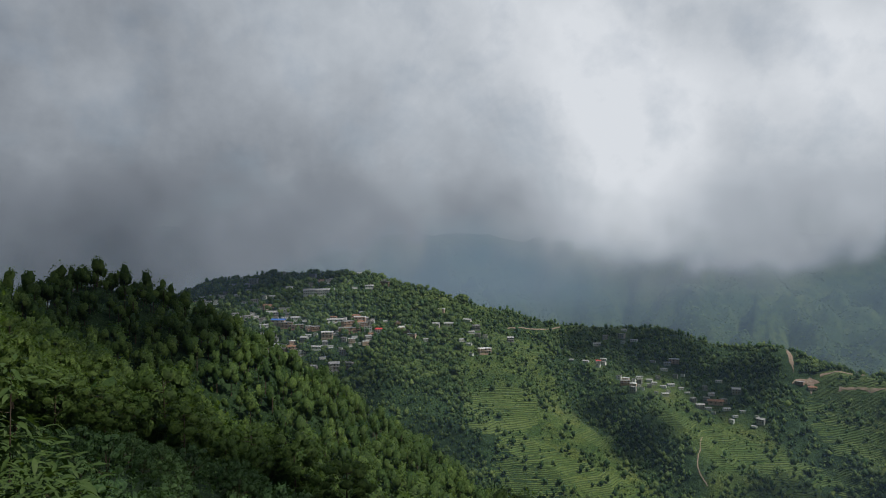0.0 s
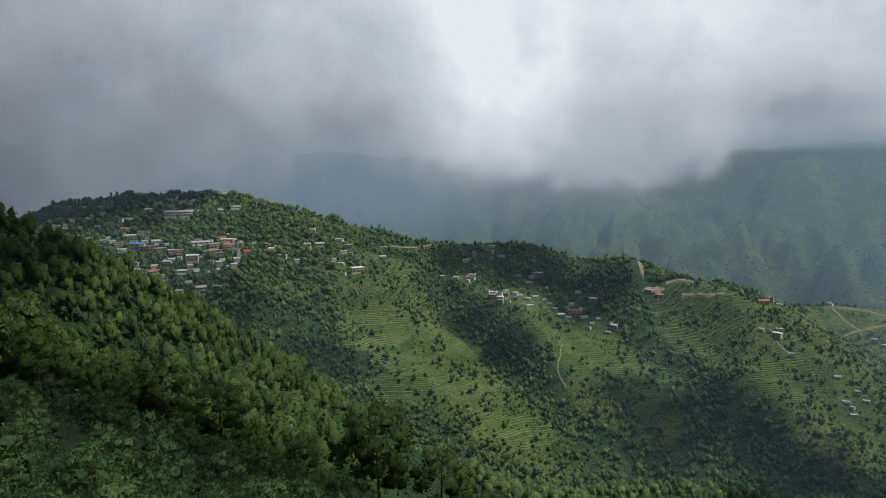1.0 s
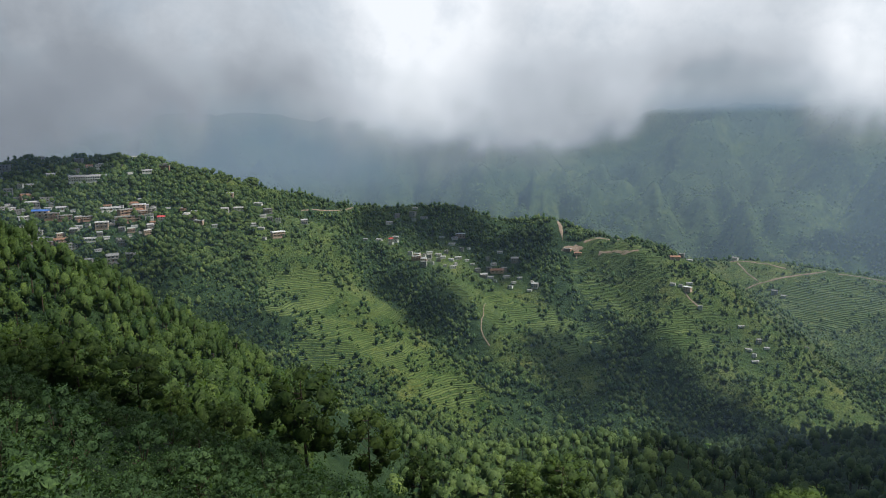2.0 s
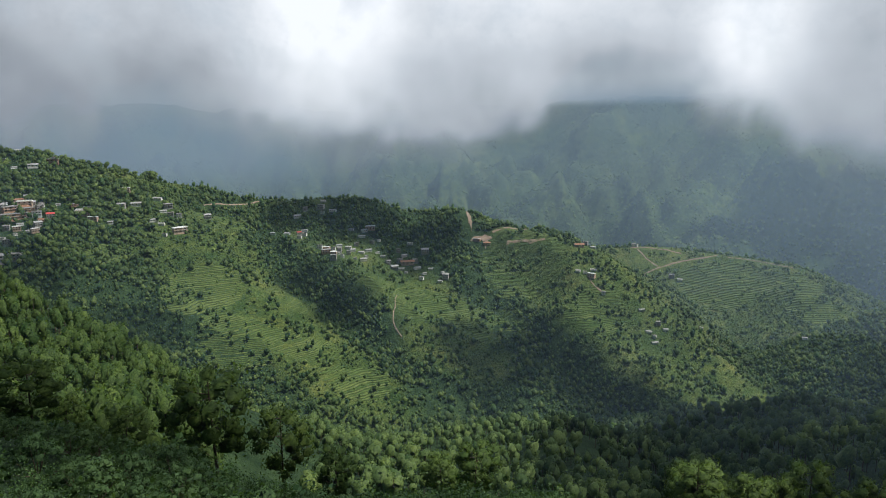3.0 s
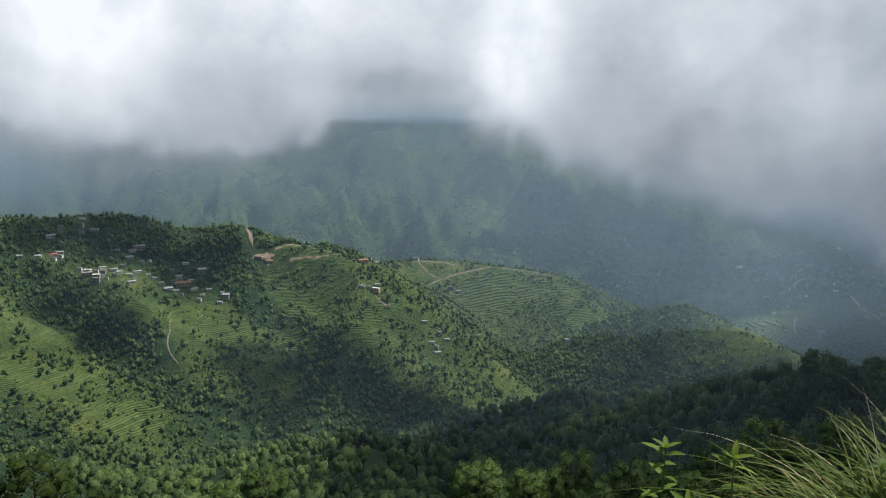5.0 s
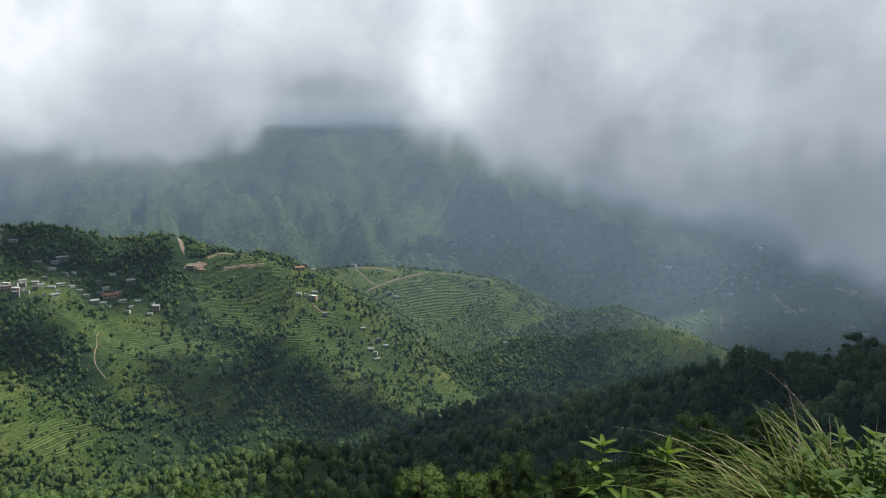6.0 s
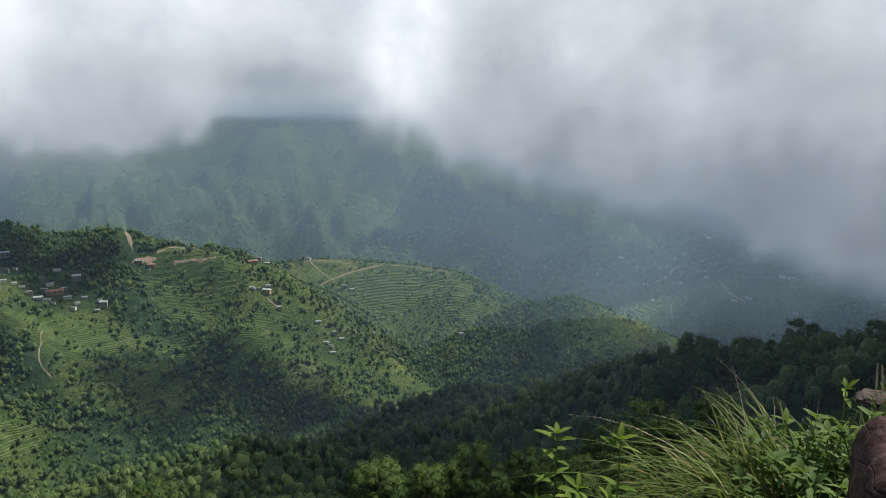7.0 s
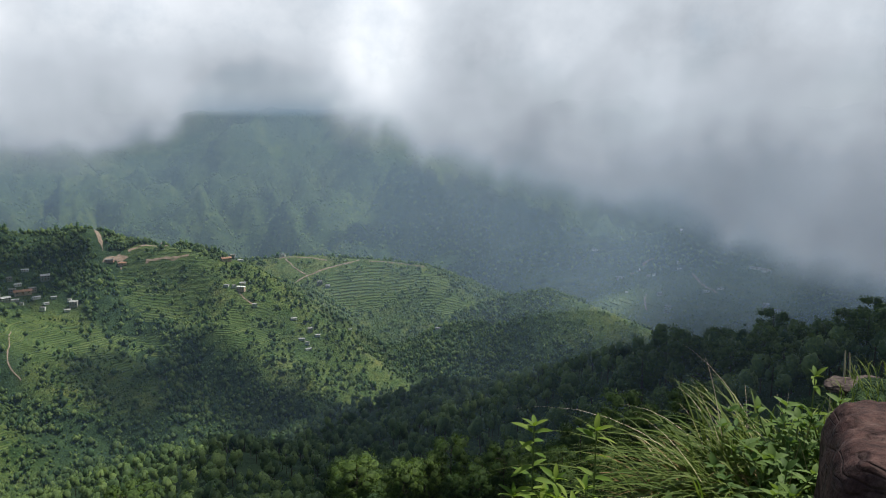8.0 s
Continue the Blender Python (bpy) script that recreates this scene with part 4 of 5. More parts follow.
rng = np.random.default_rng(21)
PINES = [tree("pine_tree", *pine(rng, 10.0), BARK, PINE, "tall long-needled pine with a rounded green crown", "tree", "pines on the near slope") for _ in range(5)]
OAKS = [tree("oak_tree", *broadleaf(rng, 6.0), BARK, BROAD, "dense dark-green evergreen oak with small leaves", "tree", "oaks on the near slope") for _ in range(5)]


def plant_all(models, places):
    """The models take the first places, copies the rest."""
    for i, (px, py, grow) in enumerate(places):
        z0 = float(height(np.array([px]), np.array([py]))[0])
        m = Matrix.Translation((px, py, z0)) @ pose(0, 0, 0, rng.uniform(-3, 3), rng.uniform(-3, 3), rng.uniform(0, 360)) @ Matrix.Diagonal((grow, grow, grow * rng.uniform(0.9, 1.1), 1))
        if i < len(models):
            models[i].matrix_basis = m
        else:
            copy_thing(models[i % len(models)], m)


def spaced(az, dist, count, gap, grow):
    """Places at least a gap apart."""
    out = []
    for _ in range(count * 12):
        a, r = rng.uniform(*az), math.sqrt(rng.uniform(dist[0] ** 2, dist[1] ** 2))
        px, py = polar(a, r)
        if all((px - q[0]) ** 2 + (py - q[1]) ** 2 > gap * gap for q in out):
            out.append((px, py, rng.uniform(*grow)))
        if len(out) == count:
            break
    return out


single = [(*polar(4.9, 92), 1.65), (*polar(10.1, 88), 1.22), (*polar(14.5, 84), 0.85), (*polar(-1.8, 100), 0.95), (*polar(23.8, 125), 1.15), (*polar(26.5, 130), 0.9)]


def toward_nose(places):
    """The pines get lower towards the nose of the ridge."""
    return [(px, py, g * np.interp(math.degrees(math.atan2(px, py)), [-36, -20, -10, -2], [1.0, 0.85, 0.62, 0.5])) for px, py, g in places]


plant_all(PINES, single + toward_nose(spaced((-36, -2), (92, 150), 60, 6.5, (0.95, 1.35))) + spaced((60, 73), (90, 185), 26, 7.0, (0.55, 0.85)) + spaced((68, 90), (195, 290), 54, 8.0, (0.85, 1.2)) + spaced((44, 68), (120, 200), 64, 6.5, (0.9, 1.25)))
plant_all(OAKS, spaced((-37, 14), (13, 36), 58, 2.5, (0.36, 0.60)) + spaced((-37, 3), (34, 95), 140, 3.7, (0.70, 1.10)) + spaced((3, 12), (34, 62), 16, 3.7, (0.6, 0.85)) + spaced((40, 72), (50, 130), 76, 5.0, (0.5, 0.85)))

# low growth that hides the forest floor below the path
x, y = scatter(rng, 800, (1, 34), (52, 150), lambda x, y: 0.9 + 0 * x)
far_wood("undergrowth", x, y, rng, 40, BROAD, "low tangled green undergrowth on the steep slope", (1.4, 3.6), 0.66, (0.045, 0.08), 0.45, 1, 0, False)
x, y = scatter(rng, 3400, (-40, 95), (26, 180), lambda x, y: np.clip(np.hypot(x, y) / 60, 0.3, 1))
far_wood("undergrowth", x, y, rng, 46, BROAD, "low tangled green undergrowth on the steep slope", (1.0, 3.2), 0.60, (0.04, 0.07), 0.45, 1, 0, False)
x, y = scatter(rng, 1500, (-42, 40), (12, 44), lambda x, y: 0.8 + 0 * x)
far_wood("brushwood", x, y, rng, 64, BROAD, "knee-high leafy brushwood close below the path", (0.6, 1.7), 0.75, (0.035, 0.062), 0.45, 1, 0, False)
x, y = scatter(rng, 4600, (-42, 6), (90, 370), lambda x, y: 0.85 + 0 * x)
far_wood("ridge_scrub", x, y, rng, 16, BROAD, "green scrub between the pines of the steep ridge", (1.6, 4.6), 0.62, (0.10, 0.17), 0.42, 1, 0, False)


# ---- terraces: each field is a flight of steps cut into the slope ----
def terraces(fx, fy, wide, deep, rise, label):
    far_r, a0 = math.hypot(fx, fy), math.degrees(math.atan2(fx, fy))
    half = math.degrees(wide / far_r)
    a = np.arange(a0 - half, a0 + half, math.degrees(1.6 / far_r))
    r = np.arange(far_r - deep, far_r + deep, 0.4)
    px, py = polar(a[:, None], r[None, :])
    z = np.maximum.accumulate(height(px, py), axis=1)
    edge = 1 + 0.5 * fbm(px, py, 22, 3, 77)
    inside = ((a[:, None] - a0) / half) ** 2 + ((r[None, :] - far_r) / deep) ** 2 < edge
    field = tagged(new("terraced_field"), label, "field", "terraced fields")
    for level in np.arange(math.ceil(z.min() / rise) * rise, z.max(), rise):
        i0 = np.array([np.searchsorted(row, level) for row in z])
        i1 = np.array([np.searchsorted(row, level + rise) for row in z])
        ok = (i0 > 0) & (i1 < len(r) - 1) & (i1 - i0 > 2)
        ok &= fbm(px[:, 0] + level * 31, py[:, 0], 16, 2, 88) > -0.2
        ok &= np.where(ok, inside[np.arange(len(a)), np.clip(i0, 0, len(r) - 1)], False)
        runs = np.split(np.arange(len(a)), np.where(~ok)[0])
        verts, faces = [], []
        for run in runs:
            run = run[ok[run]] if len(run) else run
            if len(run) < 6:
                continue
            start = len(verts)
            for j in run:
                fall = 0.10 * math.sin(j * 0.9)
                for rr_, zz in ((r[i0[j]] - 0.25, level - 0.4), (r[i0[j]], level + rise * 0.52 + fall), (r[i0[j]] + 0.5, level + rise * 0.66 + fall), (r[i1[j]] + 0.3, level + rise * 0.98)):
                    sx, sy = polar(a[j], rr_)
                    verts.append((sx, sy, zz))
            for j in range(len(run) - 1):
                for k in range(3):
                    q = start + j * 4 + k
                    faces.append((q, q + 4, q + 5, q + 1))
        if faces:
            me = mesh_from("terrace", verts, faces, CROP)
            me.materials.append(BANK)
            me.polygons.foreach_set("material_index", np.array([1 if i % 3 == 0 else 0 for i in range(len(faces))], np.int32))
            step = new("terrace", me)
            step.parent = field
    if not field.children:
        bpy.data.objects.remove(field)


for fx, fy, wide, deep in FIELDS:
    terraces(fx, fy, wide, deep, 1.1 if math.hypot(fx, fy) < 900 else 1.5 if math.hypot(fx, fy) < 1100 else 2.6, "bright green crop terraces stepped along the hillside")


# ---- roads, paths and slips of bare earth ----
def ribbon(name, points, width, label, kind="structure"):
    pts = [np.array(p, float) for p in points]
    dense = []
    for p, q in zip(pts, pts[1:]):
        n = max(2, int(np.linalg.norm(q - p) / 2.5))
        dense += [p + (q - p) * k / n for k in range(n)]
    dense.append(pts[-1])
    dense = np.array(dense)
    for _ in range(4):
        dense[1:-1] = (dense[:-2] + dense[1:-1] * 2 + dense[2:]) / 4
    way = np.gradient(dense, axis=0)
    way /= np.linalg.norm(way, axis=1)[:, None] + 1e-9
    side = np.stack([way[:, 1], -way[:, 0]], -1)
    dense[1:-1] += 2.4 * np.stack([fbm(dense[:, 0], dense[:, 1], 14, 2, 67), fbm(dense[:, 0], dense[:, 1], 14, 2, 68)], -1)[1:-1]
    w = width * (0.85 + 1.3 * fbm(dense[:, 0], dense[:, 1], 7, 3, 61))[:, None]
    if name == "landslip":
        s = np.linspace(0, 1, len(dense))
        w = w * (0.35 + 1.1 * np.sin(np.pi * s) + 1.6 * fbm(dense[:, 0], dense[:, 1], 5, 3, 63))[:, None]
    verts, cols = [], 7
    for k in range(cols):
        s = k / (cols - 1) * 2 - 1
        p = dense + side * w * 0.5 * s
        lift = 0.35 if 0 < k < cols - 1 else -0.3
        verts.append(np.concatenate([p, (height(p[:, 0], p[:, 1]) + lift)[:, None]], 1))
    v = np.stack(verts, 1).reshape(-1, 3)
    return tagged(new(name, mesh_from(name, v, grid_faces(len(dense), cols), EARTH, True)), label, "road", kind=kind)


for name, points, width, label in ROADS:
    ribbon(name, points, width, label)


# ---- houses ----
def box(bm, x0, x1, y0, y1, z0, z1):
    v = [bm.verts.new(p) for p in ((x0, y0, z0), (x1, y0, z0), (x1, y1, z0), (x0, y1, z0), (x0, y0, z1), (x1, y0, z1), (x1, y1, z1), (x0, y1, z1))]
    for q in ((0, 3, 2, 1), (4, 5, 6, 7), (0, 1, 5, 4), (1, 2, 6, 5), (2, 3, 7, 6), (3, 0, 4, 7)):
        bm.faces.new([v[i] for i in q])


def house(width, depth, storeys, roof, wall, cover, label, group):
    """A hill house: plinth and walls, balcony slabs, windows and door on the valley side, flat or pitched roof."""
    ob = tagged(new("house"), label, "house", group)
    w, d, top = width / 2, depth / 2, 2.9 * storeys
    bm = bmesh.new()
    box(bm, -w, w, -d, d, -2.5, top)
    bmesh.ops.bevel(bm, geom=bm.edges[:], offset=0.05, segments=1, affect="EDGES")
    part("wall", bm, wall, ob)
    bm = bmesh.new()
    if roof == "flat":
        box(bm, -w - 0.5, w + 0.5, -d - 0.7, d + 0.4, top + 0.003, top + 0.18)
        for x0, x1, y0, y1 in ((-w, w, -d - 0.2, -d), (-w, w, d - 0.2, d), (-w - 0.2, -w, -d, d), (w, w + 0.2, -d, d)):
            box(bm, x0, x1, y0, y1, top + 0.183, top + 0.8)
    else:
        rise = depth * 0.27
        for s in (-1, 1):
            pts = [(-w - 0.6, s * (d + 0.6), top - 0.15), (w + 0.6, s * (d + 0.6), top - 0.15), (w + 0.6, 0, top + rise), (-w - 0.6, 0, top + rise)]
            low = [bm.verts.new(p) for p in pts]
            high = [bm.verts.new((p[0], p[1], p[2] + 0.08)) for p in pts]
            bm.faces.new(low)
            bm.faces.new(high[::-1])
            for k in range(4):
                bm.faces.new((low[k], low[(k + 1) % 4], high[(k + 1) % 4], high[k]))
        for s in (-1, 1):
            v = [bm.verts.new(p) for p in ((s * w, -d, top), (s * w, d, top), (s * w, 0, top + rise * 0.9))]
            bm.faces.new(v)
        bmesh.ops.recalc_face_normals(bm, faces=bm.faces[:])
    part("roof", bm, cover, ob)
    for k in range(storeys):
        if k:
            bm = bmesh.new()
            box(bm, -w - 0.1, w + 0.1, -d - 0.9, -d - 0.003, 2.9 * k - 0.14, 2.9 * k)
            part("balcony", bm, PAINT["grey"], ob)
        count = max(2, int(width / 2.6))
        for j in range(count):
            cx = -w + width * (j + 0.5) / count
            bm = bmesh.new()
            if k == 0 and j == count // 2:
                box(bm, cx - 0.5, cx + 0.5, -d - 0.06, -d + 0.02, 0.05, 2.1)
                part("door", bm, PAINT["rust"], ob)
            else:
                box(bm, cx - 0.6, cx + 0.6, -d - 0.05, -d + 0.02, 2.9 * k + 0.9, 2.9 * k + 2.2)
                part("window", bm, GLASS_DARK, ob)
    return ob


def house_models(group):
    P = PAINT
    return {
        "w": [house(10, 7, 2, "flat", P["white"], P["grey"], "whitewashed two-storey hill house with a flat roof", group),
              house(10, 6, 1, "pitched", P["white"], P["tin"], "low whitewashed house under a pale tin roof", group)],
        "g": [house(10, 7, 2, "flat", P["grey"], P["grey"], "unpainted cement house with a flat roof", group),
              house(10, 6, 1, "pitched", P["white"], P["tin"], "small house with weathered grey tin roof", group)],
        "b": [house(10, 7, 2, "flat", P["brown"], P["grey"], "brick-red two-storey house among trees", group),
              house(10, 7, 1, "pitched", P["pink"], P["rust"], "peach house under a rusted tin roof", group)],
        "p": [house(10, 7, 2, "flat", P["pink"], P["white"], "peach-coloured two-storey hill house", group)],
        "r": [house(10, 7, 2, "pitched", P["white"], P["red_tin"], "white house with bright red tin roof", group)],
        "u": [house(10, 6, 2, "pitched", P["pink"], P["blue_tin"], "peach house under a blue tin roof", group)],
        "t": [house(10, 7, 1, "pitched", P["white"], P["teal"], "white shop with a teal roof", group)],
        "k": [house(10, 7, 2, "pitched", P["grey"], P["tin"], "grey two-storey house with pale tin roof", group)],
    }


rng = np.random.default_rng(5)
models = house_models("houses on the hillside")
used = set()
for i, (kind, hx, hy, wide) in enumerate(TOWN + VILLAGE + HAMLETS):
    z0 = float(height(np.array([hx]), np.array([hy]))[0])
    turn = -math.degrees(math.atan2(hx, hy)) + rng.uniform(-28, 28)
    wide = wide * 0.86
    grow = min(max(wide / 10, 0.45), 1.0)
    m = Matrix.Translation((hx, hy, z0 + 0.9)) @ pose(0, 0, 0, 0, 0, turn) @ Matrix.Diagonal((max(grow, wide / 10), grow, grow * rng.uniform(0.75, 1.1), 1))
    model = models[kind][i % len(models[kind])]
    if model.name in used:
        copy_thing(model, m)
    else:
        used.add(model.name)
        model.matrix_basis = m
for group in models.values():
    for ob in group:
        if ob.name not in used:
            for child in list(ob.children):
                bpy.data.objects.remove(child)
            bpy.data.objects.remove(ob)
school = house(42, 8, 2, "pitched", PAINT["white"], PAINT["tin"], "long white school building with a pale roof on the hilltop", "")
school.matrix_basis = Matrix.Translation((-169, 968, float(height(np.array([-169.0]), np.array([968.0]))[0]) + 1.2)) @ pose(0, 0, 0, 0, 0, 8)


# ---- beside the path: grass, weeds and stones ----
def at(az, dist, lift=0.0):
    px, py = polar(az, dist)
    return Vector((px, py, float(height(np.array([px]), np.array([py]))[0]) + lift))


def blades(name, root, spread, count, length, droop, width, mat, label, lean=(0, 0), seed=1):
    """Arching grass: narrow strips folded along the middle."""
    rng = np.random.default_rng(seed)
    verts, faces, n = [], [], 9
    for _ in range(count):
        q, a = math.sqrt(rng.uniform()) * spread, rng.uniform(0, 2 * math.pi)
        base = root + Vector((math.cos(a) * q, math.sin(a) * q, 0))
        base.z = float(height(np.array([base.x]), np.array([base.y]))[0]) - 0.02
        b = rng.uniform(0, 2 * math.pi)
        way = Vector((math.cos(b) * 0.55 + lean[0] + math.cos(a) * 0.4, math.sin(b) * 0.55 + lean[1] + math.sin(a) * 0.4, 0))
        size, fall = length * rng.uniform(0.4, 1.2), droop * rng.uniform(0.4, 1.5)
        side = Vector((-way.y, way.x, 0)).normalized()
        w = width * rng.uniform(0.7, 1.3)
        start = len(verts)
        twist = rng.uniform(-0.5, 0.5)
        for k in range(n):
            s = k / (n - 1)
            p = base + way * (size * 0.75 * (s * 0.55 + s * s * 0.45 * fall)) + Vector((0, 0, size * (s - 0.62 * fall * s ** 2.6)))
            half = w * (0.35 + 1.3 * s * (1 - s) * 2) * (1 - s ** 3) * 0.5
            tilt = side * math.cos(twist * s) + Vector((0, 0, math.sin(twist * s)))
            verts += [p - tilt * half, p + Vector((0, 0, -half * 0.35)), p + tilt * half]
        for k in range(n - 1):
            i = start + k * 3
            faces += [(i, i + 1, i + 4, i + 3), (i + 1, i + 2, i + 5, i + 4)]
    return tagged(new(name, mesh_from(name, np.array([tuple(v) for v in verts]), faces, mat, True)), label, "grass", kind="stuff")


def leaf_mesh(name, length, width, mat, cup=0.15):
    """A pointed leaf, folded at the midrib and bent down to its tip."""
    verts, faces, n = [], [], 6
    for k in range(n + 1):
        s = k / n
        half = width * 0.5 * math.sin(math.pi * min(1, s * 0.92 + 0.04)) ** 0.8 * (1 - 0.25 * s)
        drop = -length * 0.28 * s * s
        verts += [(-half, s * length, drop + half * cup * 2), (0, s * length, drop), (half, s * length, drop + half * cup * 2)]
    for k in range(n):
        i = k * 3
        faces += [(i, i + 1, i + 4, i + 3), (i + 1, i + 2, i + 5, i + 4)]
    return mesh_from(name, verts, faces, mat, True)


WEED_LEAF = leaf_mesh("leaf", 0.074, 0.027, WEED)
SHRUB_LEAF = leaf_mesh("leaf", 0.056, 0.029, SHRUB)


def weed(name, root, tall, stems, pairs, leaf, mat, label, group, seed, spread=0.35, single=True):
    """A leafy plant: upright stems with whorls of pointed leaves, smaller to the tip."""
    rng = np.random.default_rng(seed)
    ob = tagged(new(name), label, "plant", group)
    ob.location = root
    base = np.empty(len(leaf.vertices) * 3, np.float32)
    leaf.vertices.foreach_get("co", base)
    base = base.reshape(-1, 3)
    quads = np.array([tuple(p.vertices) for p in leaf.polygons])
    for i in range(stems):
        a = rng.uniform(0, 2 * math.pi)
        lean = Vector((math.cos(a), math.sin(a), 0)) * tall * spread * rng.uniform(0.1, 1.0) * (i > 0)
        size = tall * (1.0 if i == 0 else rng.uniform(0.5, 0.95))
        pts = [lean * (s * s) + Vector((0, 0, size * s)) for s in (0, 0.25, 0.5, 0.75, 1.0)]
        stem = new("stem", limbs_mesh("stem", [(pts, [0.006, 0.005, 0.004, 0.003, 0.002])], STEM))
        stem.parent = ob
        places = []
        for k in range(pairs):
            s = 0.12 + 0.88 * ((k + rng.uniform(0.2, 0.8)) / pairs) ** 0.8
            p = lean * (s * s) + Vector((0, 0, size * s))
            turn = k * 90 + rng.uniform(-25, 25)
            for half in (0, 180):
                g = rng.uniform(0.75, 1.25) * (1.2 - 0.5 * s)
                places.append((p, turn + half + rng.uniform(-15, 15), rng.uniform(-25, 25) + 18 * s, g))
        for k in range(5):
            places.append((pts[-1], 72 * k + rng.uniform(-20, 20), rng.uniform(15, 65), rng.uniform(0.5, 0.85)))
        verts, faces = [], []
        for p, turn, tilt, g in places:
            m = Matrix.Translation(p) @ pose(0, 0, 0, 0, 0, turn) @ pose(0, 0, 0, tilt, rng.uniform(-20, 20), 0) @ Matrix.Diagonal((g, g, g, 1))
            if single:
                lf = new("leaf", leaf)
                lf.parent = stem
                lf.matrix_basis = m
            else:
                m = np.array(m)
                faces.append(quads + len(verts) * len(base))
                verts.append(base @ m[:3, :3].T + m[:3, 3])
        if verts:
            new("foliage", mesh_from("foliage", np.concatenate(verts), np.concatenate(faces), mat, True)).parent = stem
    return ob


def boulder(name, place, size, seed, mat, label, flat=0.0, rough=0.22):
    bm = bmesh.new()
    bmesh.ops.create_icosphere(bm, subdivisions=5, radius=1)
    off = Vector((seed * 5.3, seed * 1.7, 0))
    for v in bm.verts:
        p = v.co.copy()
        big = noise.fractal(p * 1.1 + off, 0.9, 2.0, 3)
        fine = noise.ridged_multi_fractal(p * 2.6 + off, 0.9, 2.1, 5, 0.9, 2.0)
        p *= 1 + rough * big - 0.035 * fine
        if flat:
            p.z = min(p.z, flat + 0.06 * noise.noise(p * 3 + off))
            p.x, p.y = p.x * (1 - 0.12 * p.z), p.y * (1 - 0.12 * p.z)
        v.co = Vector((p.x * size[0], p.y * size[1], p.z * size[2]))
    me = bpy.data.meshes.new(name)
    bm.to_mesh(me)
    bm.free()
    me.materials.append(mat)
    for q in me.polygons:
        q.use_smooth = True
    ob = new(name, me)
    ob.location = place
    return tagged(ob, label, "stone")


def parapet_stone(place, size, seed):
    """A squarish weathered block with rounded edges, chips and bedding cracks."""
    bm = bmesh.new()
    bmesh.ops.create_cube(bm, size=2)
    bmesh.ops.subdivide_edges(bm, edges=bm.edges[:], cuts=34, use_grid_fill=True)
    off = Vector((seed * 5.3, seed * 1.7, 0))
    for v in bm.verts:
        p = v.co.copy()
        norm = (abs(p.x) ** 12 + abs(p.y) ** 12 + abs(p.z) ** 12) ** (1 / 12)
        p /= norm
        p *= 1 + 0.05 * noise.fractal(p * 1.5 + off, 0.9, 2.0, 4) - 0.022 * noise.ridged_multi_fractal(p * Vector((2, 2, 4)) + off, 0.9, 2.1, 5, 0.9, 2.0)
        taper = 1 - 0.10 * (p.z + 1) / 2
        v.co = Vector((p.x * size[0] * taper, p.y * size[1] * taper, p.z * size[2]))
    me = bpy.data.meshes.new("parapet_stone")
    bm.to_mesh(me)
    bm.free()
    me.materials.append(RED_STONE)
    for q in me.polygons:
        q.use_smooth = True
    ob = new("parapet_stone", me)
    ob.matrix_basis = Matrix.Translation(place) @ pose(0, 0, 0, 0, 3, 12)
    return tagged(ob, "reddish-brown weathered parapet stone beside the path", "stone")


px, py = polar(92.0, 1.9)
parapet_stone((px, py, -1.20), (0.34, 0.34, 0.52), 3)
boulder("boulder", at(86.6, 2.45, 0.08), (0.085, 0.09, 0.32), 8, PALE_STONE, "small lichen-yellow stone behind the parapet", 0.7)
boulder("boulder", at(83.4, 8.0, -0.02), (0.22, 0.20, 0.075), 5, BROWN_STONE, "flat grey-brown boulder on the bare knoll beside the path", 0.6)
boulder("boulder", at(85.0, 8.4, -0.02), (0.24, 0.20, 0.08), 6, BROWN_STONE, "second flat brown boulder at the bend of the path", 0.6)


def stake(az, dist, tall, tip, label):
    ob = limbs_mesh("wooden_stake", [([(0, 0, -0.15), (tip * 0.5, 0, tall * 0.5), (tip, 0.02, tall)], [0.010, 0.009, 0.007])], DRY, 6)
    ob = new("wooden_stake", ob)
    ob.location = at(az, dist)
    return tagged(ob, label, "stake", "stakes by the path")


stake(82.5, 8.2, 0.52, 0.07, "thin pale leaning wooden stake beside the path")
stake(83.2, 8.3, 0.50, 0.10, "thin pale leaning wooden stake beside the path")
stake(83.6, 8.3, 0.40, -0.06, "thin pale leaning wooden stake beside the path")

blades("grass_tuft", at(79.0, 2.4), 0.26, 620, 0.50, 1.35, 0.0095, GRASS, "thick tuft of arching green grass on the bank", (-0.16, 0.46), 3)
blades("grass_tuft", at(75.5, 2.35), 0.24, 360, 0.44, 1.6, 0.0085, GRASS, "thick tuft of arching green grass on the bank", (-0.25, 0.7), 13)
blades("grass_bank", at(84, 2.9), 0.42, 330, 0.30, 1.2, 0.0085, GRASS, "long green grass along the edge of the path", (-0.08, 0.25), 4)
blades("grass_bank", at(85.8, 2.5), 0.10, 40, 0.42, 0.9, 0.012, GRASS, "broad upright grass blades beside the lichened stone", (-0.05, 0.2), 14)
blades("dead_grass", at(76.5, 2.25), 0.28, 430, 0.36, 1.6, 0.006, DEAD, "withered brown grass at the foot of the tuft", (-0.15, 0.45), 15)
blades("grass_bank", at(85.5, 4.4), 0.9, 420, 0.34, 1.1, 0.010, GRASS, "long green grass along the edge of the path", (-0.05, 0.2), 44)
blades("grass_bank", at(86.5, 7.0), 1.2, 900, 0.32, 1.0, 0.012, GRASS, "long green grass along the edge of the path", (-0.05, 0.2), 45)
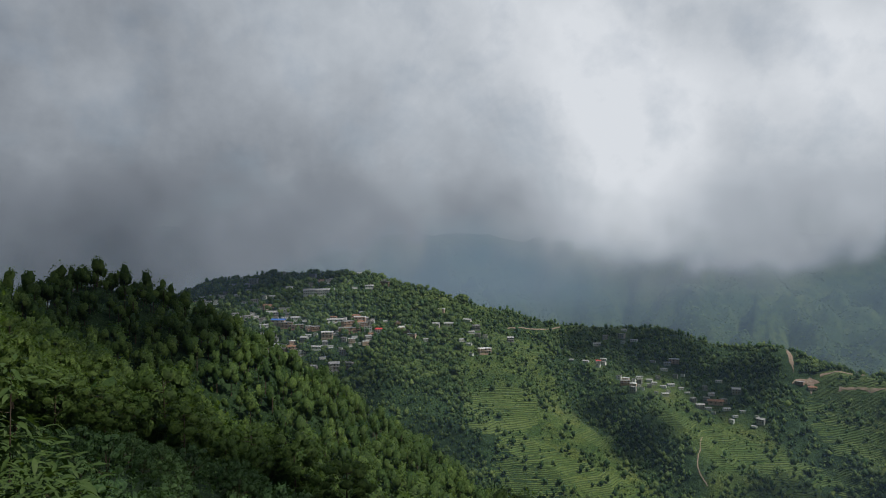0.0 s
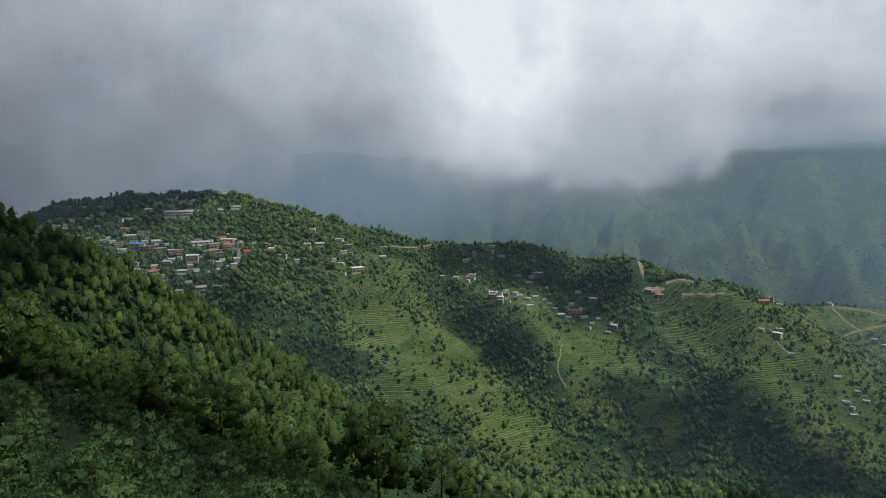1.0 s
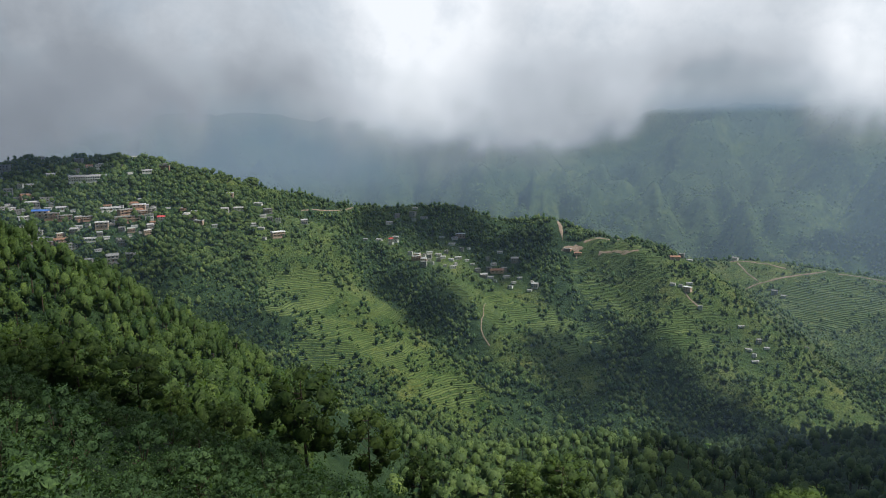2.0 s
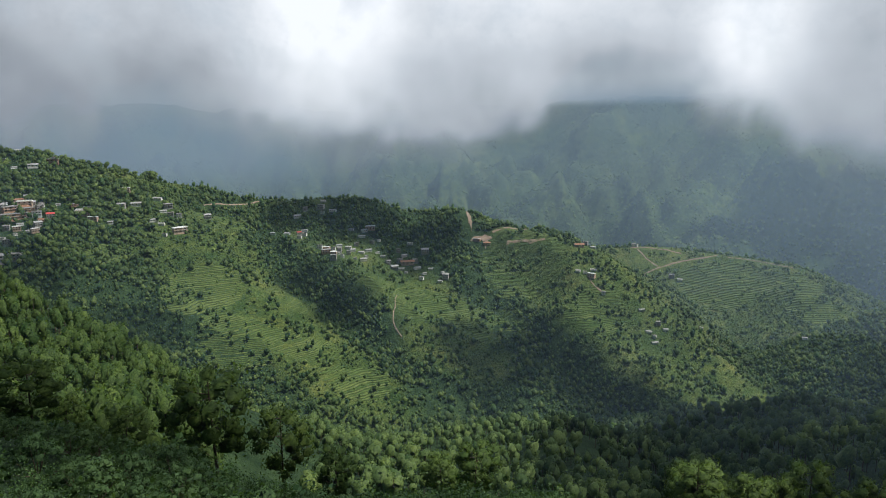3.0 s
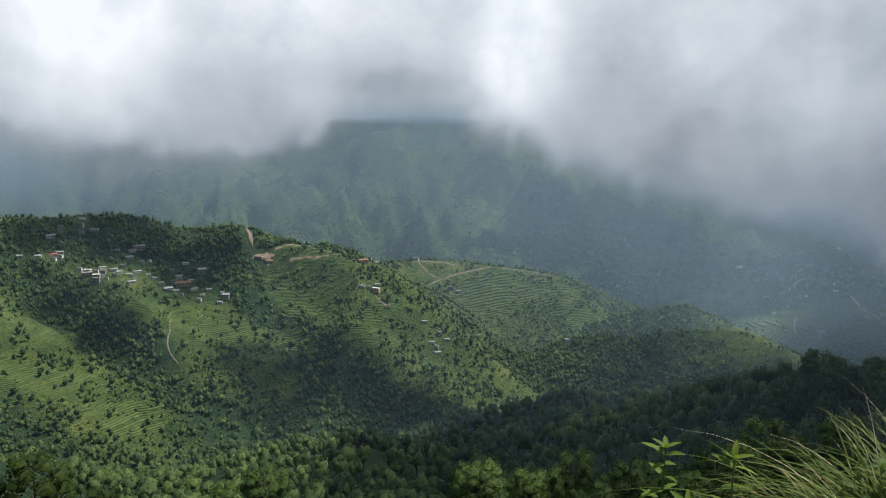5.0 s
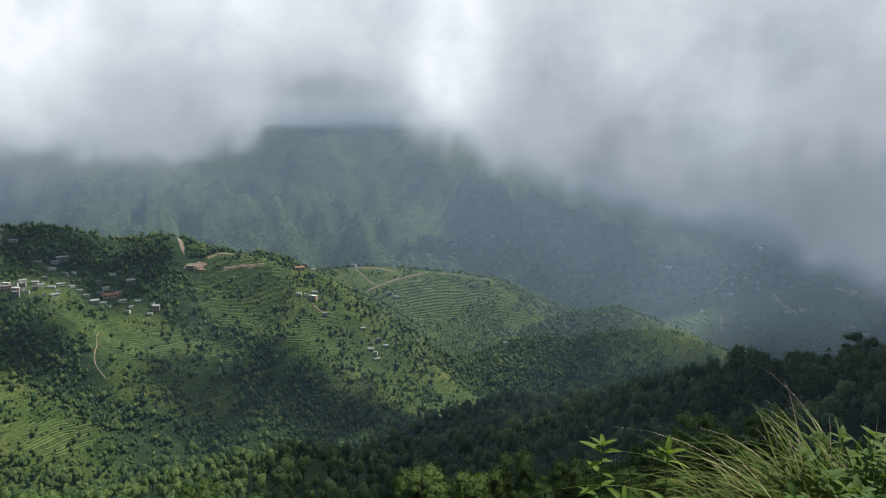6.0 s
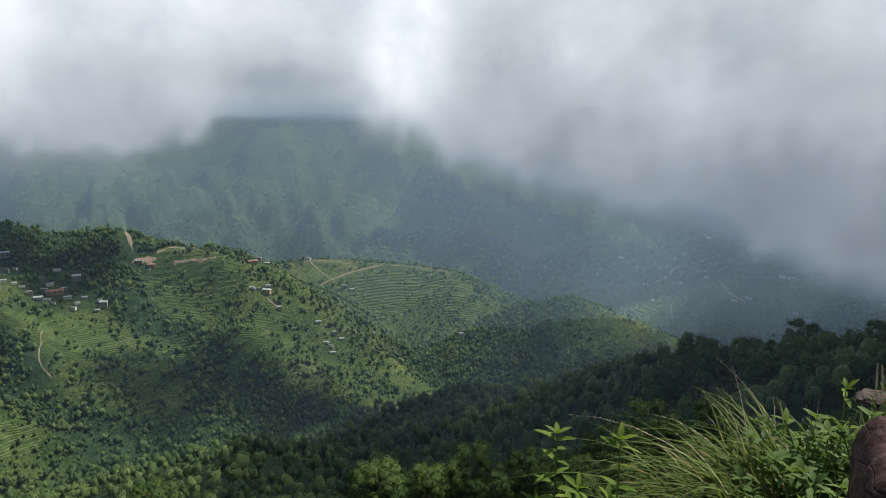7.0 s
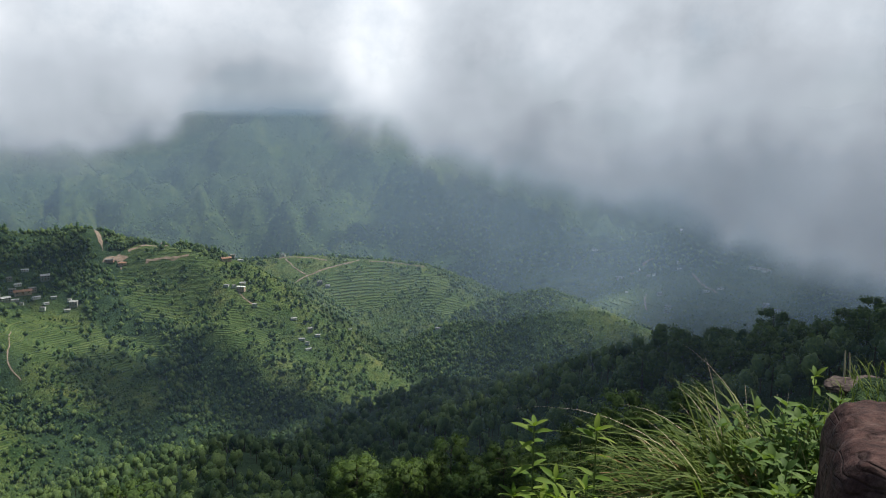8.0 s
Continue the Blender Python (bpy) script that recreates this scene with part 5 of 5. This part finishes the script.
blades("grass_low", at(66, 2.1), 0.35, 260, 0.26, 1.4, 0.006, GRASS, "short green grass under the weeds", (-0.1, 0.0), 6)
blades("dry_grass", at(77, 2.35), 0.24, 24, 0.58, 0.7, 0.0030, DRY, "bleached dry stalks standing out of the tuft", (-0.25, 0.75), 5)
blades("dry_grass", at(80.5, 2.6), 0.3, 18, 0.52, 0.35, 0.0026, DRY, "bleached dry stalks standing out of the tuft", (-0.05, 0.15), 25)
weed("leafy_weed", at(60.4, 1.85, -0.05), 0.80, 8, 17, WEED_LEAF, WEED, "bright yellow-green leafy weed on the bank", "bright weeds", 1, 0.22)
weed("leafy_weed", at(62.4, 1.9, -0.05), 0.60, 8, 15, WEED_LEAF, WEED, "bright yellow-green leafy weed on the bank", "bright weeds", 21, 0.3)
weed("leafy_weed", at(58.6, 1.8, -0.05), 0.56, 8, 14, WEED_LEAF, WEED, "bright yellow-green leafy weed on the bank", "bright weeds", 22, 0.4)
weed("leafy_weed", at(65.6, 2.1, -0.05), 0.61, 3, 7, WEED_LEAF, WEED, "bright yellow-green leafy weed on the bank", "bright weeds", 2, 0.3)
weed("leafy_weed", at(64.5, 1.85, -0.1), 0.50, 9, 13, WEED_LEAF, WEED, "bright yellow-green leafy weed on the bank", "bright weeds", 9, 0.6)
weed("leafy_weed", at(81.4, 2.9, -0.05), 0.50, 2, 4, WEED_LEAF, WEED, "thin pale weed standing in the grass", "bright weeds", 12, 0.2)
rng = np.random.default_rng(77)
for i in range(46):
    weed("shrub", at(rng.uniform(79.5, 88), rng.uniform(1.75, 2.5), -0.05), rng.uniform(0.26, 0.44), 7, 8, SHRUB_LEAF, SHRUB, "low leafy green shrub growing beside the stone", "low shrubs", 100 + i, 0.75, i < 5)
for i in range(14):
    weed("shrub", at(rng.uniform(59, 76), rng.uniform(1.7, 2.1), -0.1), rng.uniform(0.2, 0.36), 6, 9, WEED_LEAF, WEED, "low leafy green shrub growing on the bank", "low shrubs", 200 + i, 0.8, False)


# a broad-leaved bush rising from below the path
def big_bush(root, tall, wide, clumps, leaf, label, seed):
    rng = np.random.default_rng(seed)
    ob = tagged(new("bush"), label, "bush")
    ob.location = root
    limbs, verts, faces = [], [], []
    base = np.empty(len(leaf.vertices) * 3)
    leaf.vertices.foreach_get("co", base)
    base = base.reshape(-1, 3)
    quads = np.array([tuple(p.vertices) for p in leaf.polygons])
    for i in range(clumps):
        a, q = i * 2.4, math.sqrt((i + 0.5) / clumps)
        p = Vector((math.cos(a) * wide * q, math.sin(a) * wide * q, tall * (1 - 0.5 * q * q) * rng.uniform(0.8, 1.05)))
        limbs.append(([(0, 0, 0), tuple(p * 0.5 + Vector((0, 0, tall * 0.1))), tuple(p)], [0.016, 0.010, 0.005]))
        for k in range(64):
            d = Vector(rng.normal(size=3)).normalized()
            d.z = abs(d.z) * 0.8 - 0.1
            m = Matrix.Translation(p + d * rng.uniform(0.05, 0.42)) @ pose(0, 0, 0, 0, 0, math.degrees(math.atan2(d.y, d.x)) - 90 + rng.uniform(-40, 40)) @ pose(0, 0, 0, rng.uniform(-35, 35), rng.uniform(-25, 25), 0)
            s = rng.uniform(1.1, 1.9)
            m = np.array(m @ Matrix.Diagonal((s, s, s, 1)))
            faces.append(quads + len(verts) * len(base))
            verts.append(base @ m[:3, :3].T + m[:3, 3])
    for key, me in (("trunk", limbs_mesh("trunk", limbs, BARK)), ("crown", mesh_from("crown", np.concatenate(verts), np.concatenate(faces), BUSH_LEAF, True))):
        child = new(key, me)
        child.parent = ob
    return ob


LONG_LEAF = leaf_mesh("leaf", 0.085, 0.030, SHRUB)
BUSH_LEAF = leaf_material("bush_leaf", (0.06, 0.10, 0.03), (0.16, 0.22, 0.075), True, 0.3)
big_bush(at(-32.0, 7.0, -0.3), 4.3, 0.62, 30, LONG_LEAF, "pale green bush with long pointed leaves", 31)
big_bush(at(-29.8, 6.0, -0.3), 3.2, 0.50, 26, LONG_LEAF, "pale green bush with long pointed leaves", 32)
